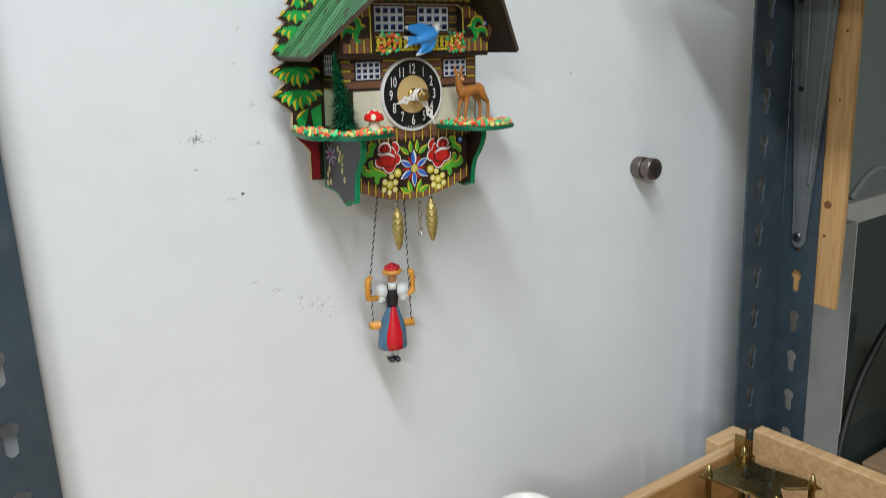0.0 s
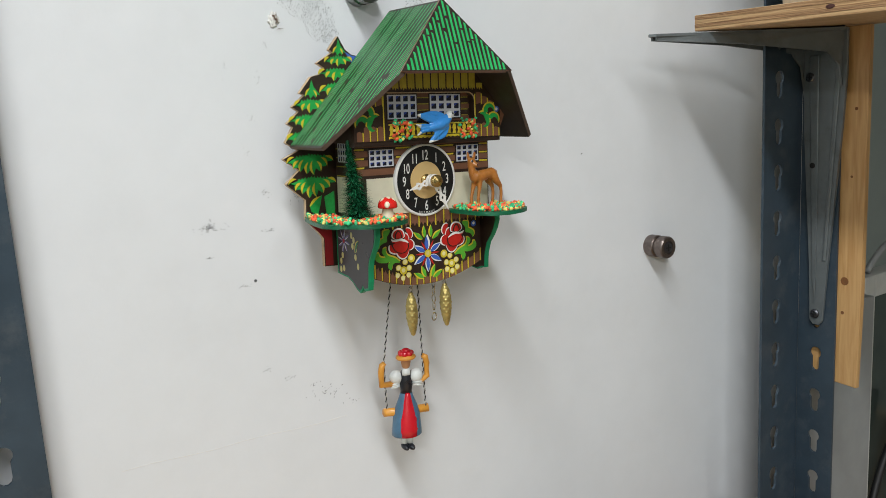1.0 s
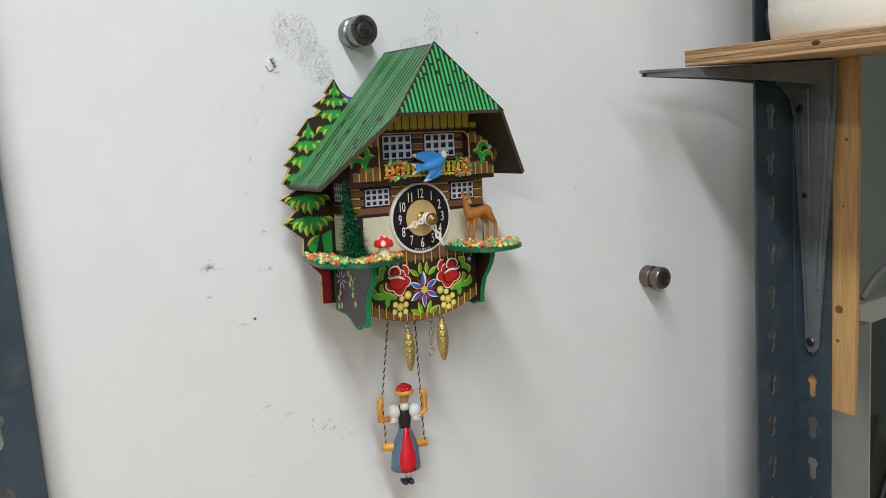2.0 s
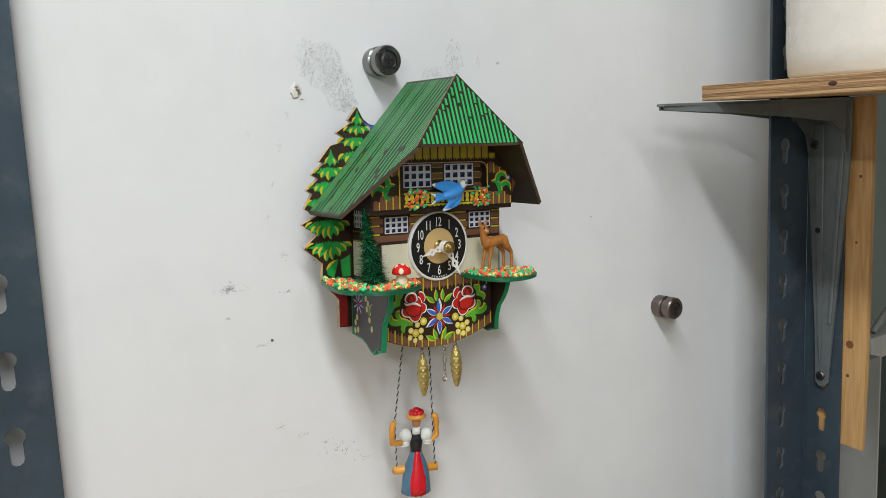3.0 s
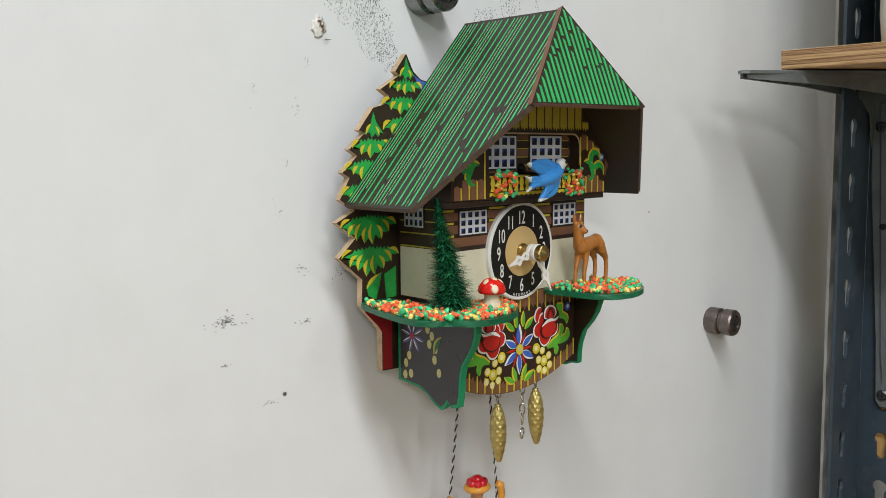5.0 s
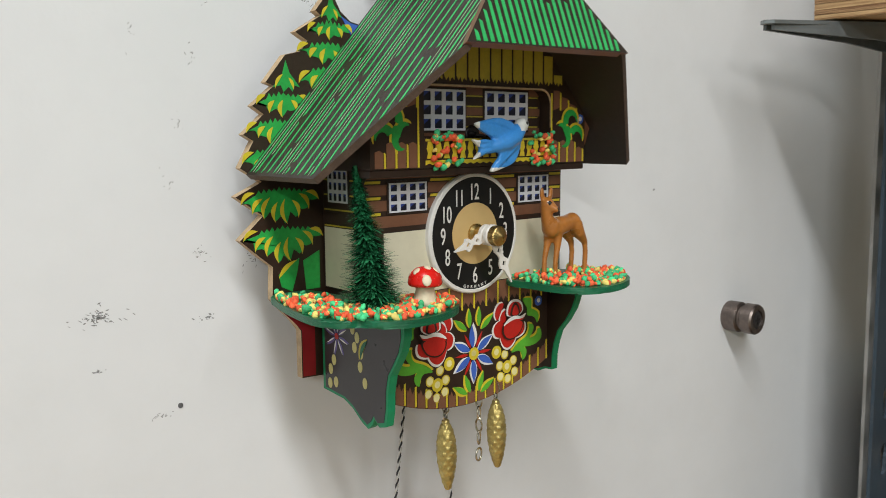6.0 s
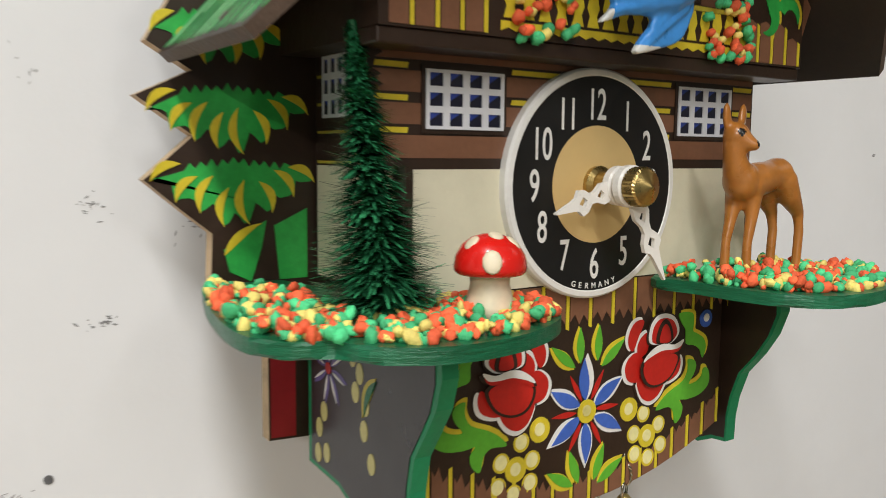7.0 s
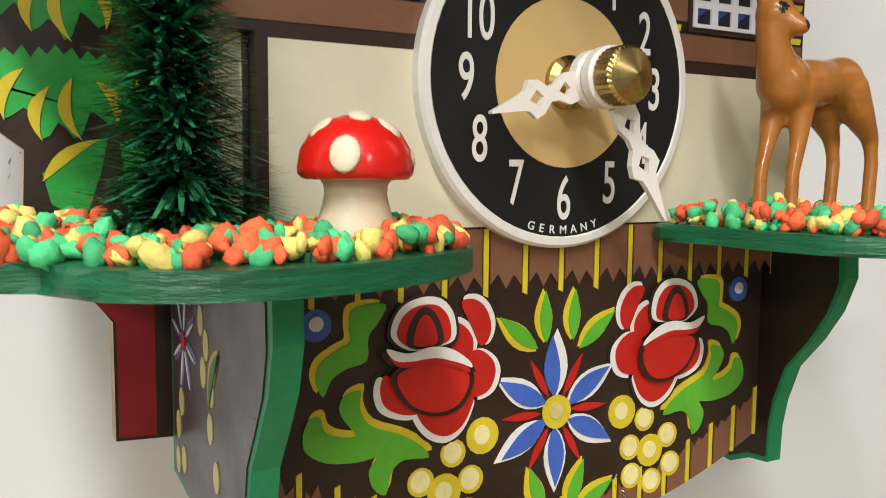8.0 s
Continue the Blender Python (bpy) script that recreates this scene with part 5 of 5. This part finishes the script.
for az, el, r in ((-124, 20, 1.45), (-52, 50, 1.1), (-178, 50, 1.1), (-100, 72, 1.1), (10, 35, 1.1), (70, 30, 1.2), (130, 35, 1.1), (-25, 20, 0.9)):
    a, e = radians(az), radians(el)
    p = Vector((5.35 * math.cos(e) * math.cos(a), 5.35 * math.cos(e) * math.sin(a), 5.65 * math.sin(e) - 11.6))
    nn = Vector((p.x, p.y, (p.z + 11.6) * 0.9)).normalized()
    q = nn.to_track_quat("Z", "Y").to_euler()
    part("spot", blob(bmesh.new(), (MX + p.x, MY + p.y, p.z), (r, r * 1.25, 0.35), [math.degrees(k) for k in q], sub=2), STEM, mush, smooth=True)


def merged(bm, soft=9):
    """Welds overlapping blobs into one soft skin."""
    me = bpy.data.meshes.new("raw")
    bm.to_mesh(me)
    bm.free()
    ob = bpy.data.objects.new("raw", me)
    scene.collection.objects.link(ob)
    mod = ob.modifiers.new("skin", "REMESH")
    mod.mode, mod.voxel_size = "VOXEL", 0.38
    sm = ob.modifiers.new("soft", "SMOOTH")
    sm.factor, sm.iterations = 0.5, soft
    bpy.context.view_layer.update()
    out = bpy.data.meshes.new_from_object(ob.evaluated_get(bpy.context.evaluated_depsgraph_get()))
    bm = bmesh.new()
    bm.from_mesh(out)
    bpy.data.objects.remove(ob)
    bpy.data.meshes.remove(out)
    return bm


# deer figurine, standing on the other shelf
DY = -63.0
bm = bmesh.new()
tube(bm, [(26.0, DY - 0.6, -0.4), (28.6, DY - 0.4, 0.2), (33.0, DY, 0.9), (37.0, DY + 0.5, 1.4), (41.0, DY + 0.9, 1.8), (44.3, DY + 1.2, 2.2)], [2.0, 3.7, 3.4, 3.1, 3.5, 1.4], 16)
tube(bm, [(27.6, DY - 0.5, -0.2), (25.8, DY - 0.7, 2.6), (24.7, DY - 0.8, 5.4), (24.4, DY - 0.9, 8.0)], [3.3, 2.7, 2.15, 2.15], 14)
blob(bm, (24.7, DY - 1.0, 9.2), (2.55, 2.5, 2.55))
blob(bm, (27.2, DY - 0.6, 0.8), (3.3, 3.5, 3.9))
tube(bm, [(25.0, DY - 1.7, 8.8), (25.6, DY - 3.1, 7.8), (25.9, DY - 3.9, 7.4)], [2.1, 1.6, 1.25], 12)
blob(bm, (26.0, DY - 4.0, 7.4), (1.2, 1.2, 1.1))
for ex, ey, tilt in ((22.8, DY - 0.2, -10), (27.0, DY - 0.4, 16)):
    blob(bm, (ex, ey, 12.6), (1.3, 0.75, 2.8), (0, tilt, 20))
for x0, y0, x1, x2 in ((28.2, DY + 1.2, 26.8, 25.6), (30.0, DY - 1.4, 29.6, 28.6)):
    tube(bm, [(x0, y0, -1.6), (x1, y0 - 0.2, -6.6), (x2, y0 - 0.3, -11), (x2 - 0.4, y0 - 0.5, -17.9)], [2.0, 1.2, 0.95, 1.0], 12)
for y0, k in ((DY - 0.8, 0.0), (DY + 3.0, -3.2)):
    tube(bm, [(40.8 + k * 0.4, y0 + 0.6, 0.8), (42.6 + k * 0.8, y0, -2.6), (46.0 + k, y0 + 0.2, -6.0), (46.4 + k, y0, -9.5), (45.6 + k, y0 - 0.2, -17.9)], [3.0, 2.3, 1.3, 1.0, 1.0], 12)
bm = merged(bm)
dark = [(Vector((23.6, DY - 3.1, 9.8)), 0.75), (Vector((26.4, DY - 5.1, 7.7)), 0.7), (Vector((26.6, DY - 2.4, 9.8)), 0.7)]
for f in bm.faces:
    c = f.calc_center_median()
    f.material_index = 0
    for p, rad in dark:
        if (c - p).length < rad:
            f.material_index = 1
solo("deer_figurine", bm, [DEER, EYEBLACK], (38, DY, -17), "glossy brown plastic deer figurine standing among the crumbs", "figurine", clock=True, smooth=True)

# bird in front of the balcony, on a wire
BY = -67.0


def bird_point(u, w, d=0.0):
    return (u, BY + d, w)


bm = bmesh.new()
tube(bm, [bird_point(-8, 29.4), bird_point(-4, 30.2), bird_point(0.5, 31.4), bird_point(4.6, 33.2), bird_point(7.2, 35.6)], [1.3, 2.6, 3.4, 3.2, 2.4], 14)
blob(bm, bird_point(7.8, 36.8, -0.2), (2.5, 2.3, 2.3))
blob(bm, bird_point(10.2, 37.2, -0.2), (0.9, 0.5, 0.5))
for outline_, ribs in (([(4.4, 36.4), (0, 38.5), (-4.4, 38.9), (-9, 38.2), (-13.6, 37.1), (-11.4, 35.2), (-9.2, 34.0), (-6.6, 32.8), (-3, 31), (3, 31)], [((3 - 2 * k, 34.4 - 0.6 * k), (-12 + 1.4 * k, 37.4 - 1.25 * k)) for k in range(4)]),
                       ([(7, 31.5), (6.2, 27.6), (3.9, 24.4), (-1, 22.7), (-6.4, 21.6), (-4.9, 24.2), (-2.8, 26.4), (-2, 29), (2, 33)], [((5.2 - 2.4 * k, 30 + 0.2 * k), (-4.4 + 0.6 * k, 22.8 + 1.6 * k)) for k in range(4)]),
                       ([(-4, 32.0), (-9, 31.0), (-14.8, 32.3), (-12.6, 30.2), (-11.4, 29.2), (-12.2, 27.8), (-14.2, 25.8), (-8.8, 27.4), (-4, 28.2)], [((-6, 31), (-13.4, 31.4)), ((-6, 30), (-11.6, 29.6)), ((-6, 29), (-13, 27.2))])):
    slab(bm, smooth_loop(outline_, 4), XZ, BY - 0.8, BY + 0.7)
    for a, b in ribs:
        tube(bm, [bird_point(a[0], a[1], -0.7), bird_point((a[0] + b[0]) / 2, (a[1] + b[1]) / 2 + 0.3, -0.8), bird_point(b[0], b[1], -0.7)], [0.85, 0.8, 0.45], 8)
bm = merged(bm, 2)
for f in bm.faces:
    c = f.calc_center_median()
    white = (c.x > 5.2 and c.z > 34.6) or c.x < -12.0 or c.z < 22.9
    f.material_index = 1 if white else 0
    if (c - Vector((8.6, BY - 2.3, 37.4))).length < 0.65:
        f.material_index = 2
solo("bird_figurine", bm, [BIRDBLUE, BIRDWHITE, EYEBLACK], (-2, BY, 32), "blue and white plastic bird hovering before the balcony", "figurine", clock=True, smooth=True)
solo("bird_wire", tube(bmesh.new(), [(-2.5, RECESS - 0.2, 34), (-3.5, -58, 33.2), (-3, -62, 32.6), (-2, BY + 1.5, 32)], 0.9, 8), EYEBLACK, (-2.5, RECESS, 34), "black wire arm that carries the bird", "wire", clock=True)

# ---- things that hang plumb below the clock ----


def ring_link(bm, c, rx, rz, wire, turn):
    pts = []
    for i in range(16):
        a = 2 * math.pi * i / 16
        u = rx * math.cos(a)
        pts.append((c[0] + u * math.cos(turn), c[1] + u * math.sin(turn), c[2] + rz * math.sin(a)))
    return tube(bm, pts, wire, 6, closed=True)


def pine_cone(x, y, top, length):
    w = thing("pine_cone_weight", (x, y, top - length), "gilt pine-cone weight hanging from a wire ring", "clock weight", "pine-cone weights")
    prof, n = [], 52
    for i in range(n + 1):
        u = i / n
        r = 3.75 * math.sin(math.pi * (0.06 + 0.90 * u ** 0.92)) ** 0.62 * (1.0 - 0.18 * u) if i < n else 0.3
        prof.append((max(r, 0.3), top - length * u))

    def scales(a, h, k):
        row = (top - h) / 1.9
        ph = a * 6 + (math.pi if int(row) % 2 else 0)
        return 1 + 0.10 * math.sin(math.pi * (row % 1.0)) * (0.4 + 0.6 * math.cos(ph))
    part("cone", lathe(bmesh.new(), prof, (x, y, 0), "z", 36, wobble=scales), CONE, w, smooth=False)
    part("neck", lathe(bmesh.new(), [(1.3, top - 1), (1.5, top + 0.6), (0.8, top + 1.4)], (x, y, 0), "z", 12), CONE, w, smooth=True)
    part("ring", ring_link(bmesh.new(), (x, y, top + 2.6), 1.7, 1.9, 0.34, 0.5), CHAIN, w)
    part("link", ring_link(bmesh.new(), (x + 0.2, y, top + 5.6), 1.3, 2.2, 0.3, 2.0), CHAIN, w)
    part("link", ring_link(bmesh.new(), (x + 0.4, y, top + 8.6), 1.3, 2.0, 0.3, 0.3), CHAIN, w)


pine_cone(-12.5, -48.5, -66.0, 25)
pine_cone(10.5, -50.5, -64.2, 25)
ch = thing("pull_chain", (3.3, -48.8, -85), "short steel chain with a ring at its end", "chain")
for k in range(4):
    part("link", ring_link(bmesh.new(), (3.5 - 0.15 * k, -48.8, -62 - 4.6 * k), 1.2, 2.5, 0.36, 0.4 if k % 2 else 1.9), CHAIN, ch)
part("ring", ring_link(bmesh.new(), (2.8, -48.8, -82.2), 2.0, 2.3, 0.4, 0.3), CHAIN, ch)

# swing with the doll, midway in its arc
SX, SY, SZ = -9.0, -26.0, -144.5
TOPS = ((-10.9, -25, -58), (7.6, -25, -59.5))
SEATS = ((SX - 11.5, SY + 1.0, SZ + 2.5), (SX + 12.5, SY - 6.0, SZ + 0.5))
swing = thing("doll_swing", (SX, SY, SZ), "swing of twisted black and white cords with orange pegs", "swing")


def cord(a, b):
    a, b = Vector(a), Vector(b)
    d = (b - a)
    n = int(d.length / 0.55)
    bms = [bmesh.new(), bmesh.new()]
    s1 = d.cross(Vector((0, 1, 0))).normalized()
    s2 = d.cross(s1).normalized()
    for k in range(2):
        pts = [a + d * (i / n) + 0.32 * (math.cos(i * 0.75 + math.pi * k) * s1 + math.sin(i * 0.75 + math.pi * k) * s2) for i in range(n + 1)]
        tube(bms[k], pts, 0.36, 6)
    part("cord_strand", bms[0], CORDA, swing, "white cord strand", smooth=True)
    part("cord_strand", bms[1], CORDB, swing, "black cord strand", smooth=True)


GRIPS = ((SX - 12.4, SY - 0.5, SZ + 32), (SX + 11.6, SY - 7.0, SZ + 33))
for t, h, s in zip(TOPS, GRIPS, SEATS):
    cord(t, h)
    cord(h, s)
part("seat", tube(bmesh.new(), [(SEATS[0][0] - 2, SEATS[0][1], SEATS[0][2] - 1), (SX, SY + 1, SZ - 1), (SEATS[1][0] + 2, SEATS[1][1], SEATS[1][2] - 1)], [2.6, 2.6, 2.6], 14), ORANGE, swing, smooth=True)

D = [ORANGE, SKIN, BIRDWHITE, DOLLBLACK, DOLLRED, DOLLBLUE]
bm = bmesh.new()


def dp(x, y, z):
    """A point of the doll, which leans a little with the swing."""
    lean, turn = radians(5), radians(-27)
    x, y = 0.88 * x, 0.88 * y
    x, y = x * math.cos(turn) - y * math.sin(turn), x * math.sin(turn) + y * math.cos(turn)
    return (SX + x + 0.03 * z, SY - 3 + y * math.cos(lean) + z * math.sin(lean) * -0.55, SZ + z)


def rings(sections, index, n=22, squash=0.8):
    """A soft form from (height, radius, forward shift)."""
    loops = []
    for z, r, fwd in sections:
        loops.append([bm.verts.new(dp(r * math.cos(2 * math.pi * i / n), fwd + squash * r * math.sin(2 * math.pi * i / n), z)) for i in range(n)])
    for a, b in zip(loops, loops[1:]):
        for i in range(n):
            bm.faces.new((a[i], a[(i + 1) % n], b[(i + 1) % n], b[i])).material_index = index
    for l in (loops[0], loops[-1]):
        bm.faces.new(l).material_index = index


rings([(-15, 9.8, -1), (-14.2, 10.8, -1), (-10, 10.4, -1), (-2, 9.6, 0), (4, 7.8, 0), (10, 5.0, 0.5), (13, 4.0, 0.5)], 5)
rings([(12.5, 4.1, 0), (16, 4.4, 0), (21, 5.0, 0), (25, 4.6, 0.3), (27, 3.0, 0.3)], 3)
rings([(24.5, 3.2, -1.6), (27, 3.0, -0.9), (28.6, 2.2, 0)], 2, 16)
# apron, bulging over the skirt
for z0, w, d in ((0, 0, 0),):
    loops = []
    for z, hw, fw in ((-14.4, 8.6, -10.6), (-10, 8.6, -10.3), (-3, 8.0, -9.0), (4, 6.4, -7.2), (10, 4.2, -4.6), (13, 3.2, -3.8)):
        loops.append([bm.verts.new(dp(hw * u + 0.5, fw + 5.2 * u * u, z)) for u in (-1, -0.6, -0.2, 0.2, 0.6, 1)] + [bm.verts.new(dp(hw * u + 0.5, fw + 5.6, z)) for u in (0.9, -0.9)])
    for a, b in zip(loops, loops[1:]):
        m = len(a)
        for i in range(m):
            bm.faces.new((a[i], a[(i + 1) % m], b[(i + 1) % m], b[i])).material_index = 4
    for l in (loops[0], loops[-1]):
        bm.faces.new(l).material_index = 4
rings([(27.5, 1.6, 0), (29.5, 2.9, -0.3), (32.5, 3.5, -0.3), (35.5, 3.2, -0.2)], 1, 18, 0.9)
rings([(34.2, 6.4, 0), (35.2, 7.2, 0), (36.4, 6.6, 0), (37, 5.0, 0)], 0, 24, 0.9)
for k in range(7):
    a = 2 * math.pi * k / 7
    blob(bm, dp(3.3 * math.cos(a), 3.0 * math.sin(a), 37.8), (2.3, 2.2, 2.0), sub=2, index=4)
blob(bm, dp(0, 0, 39.2), (3.0, 2.8, 2.0), sub=2, index=4)
for s in (-1, 1):
    blob(bm, dp(s * 7.2, -0.3, 23.0), (4.2, 3.8, 4.6), (0, s * 18, 0), sub=3, index=2)
    for k in range(3):
        blob(bm, dp(s * 8.0, -0.3, 19.5 - 1.1 * k), (4.0 - 0.3 * k, 3.4, 0.9), (0, s * 8, 0), sub=2, index=2)
    h = GRIPS[0] if s < 0 else GRIPS[1]
    c = dp(s * 9, -1, 19)
    tube(bm, [c, (h[0] + s * 2.4, h[1], h[2] - 12), (h[0] + s * 2.6, h[1] - 0.5, h[2] - 4), (h[0] + s * 1.6, h[1] - 0.6, h[2] + 0.5), (h[0] - s * 0.2, h[1] - 0.6, h[2] + 1.6)], [2.0, 2.0, 1.9, 2.0, 1.5], 12, index=0)
    tube(bm, [dp(s * 2.0, -2, -15), dp(s * 2.0, -3, -20)], [2.2, 1.9], 12, index=2)
    blob(bm, dp(s * 2.1 + 0.4, -5.0, -21.6), (2.1, 3.9, 1.9), (12, 0, 0), sub=2, index=3)
solo("swing_doll", bm, D, (SX, SY, SZ - 22), "painted plastic doll in red apron and hat on a swing", "doll", smooth=True)
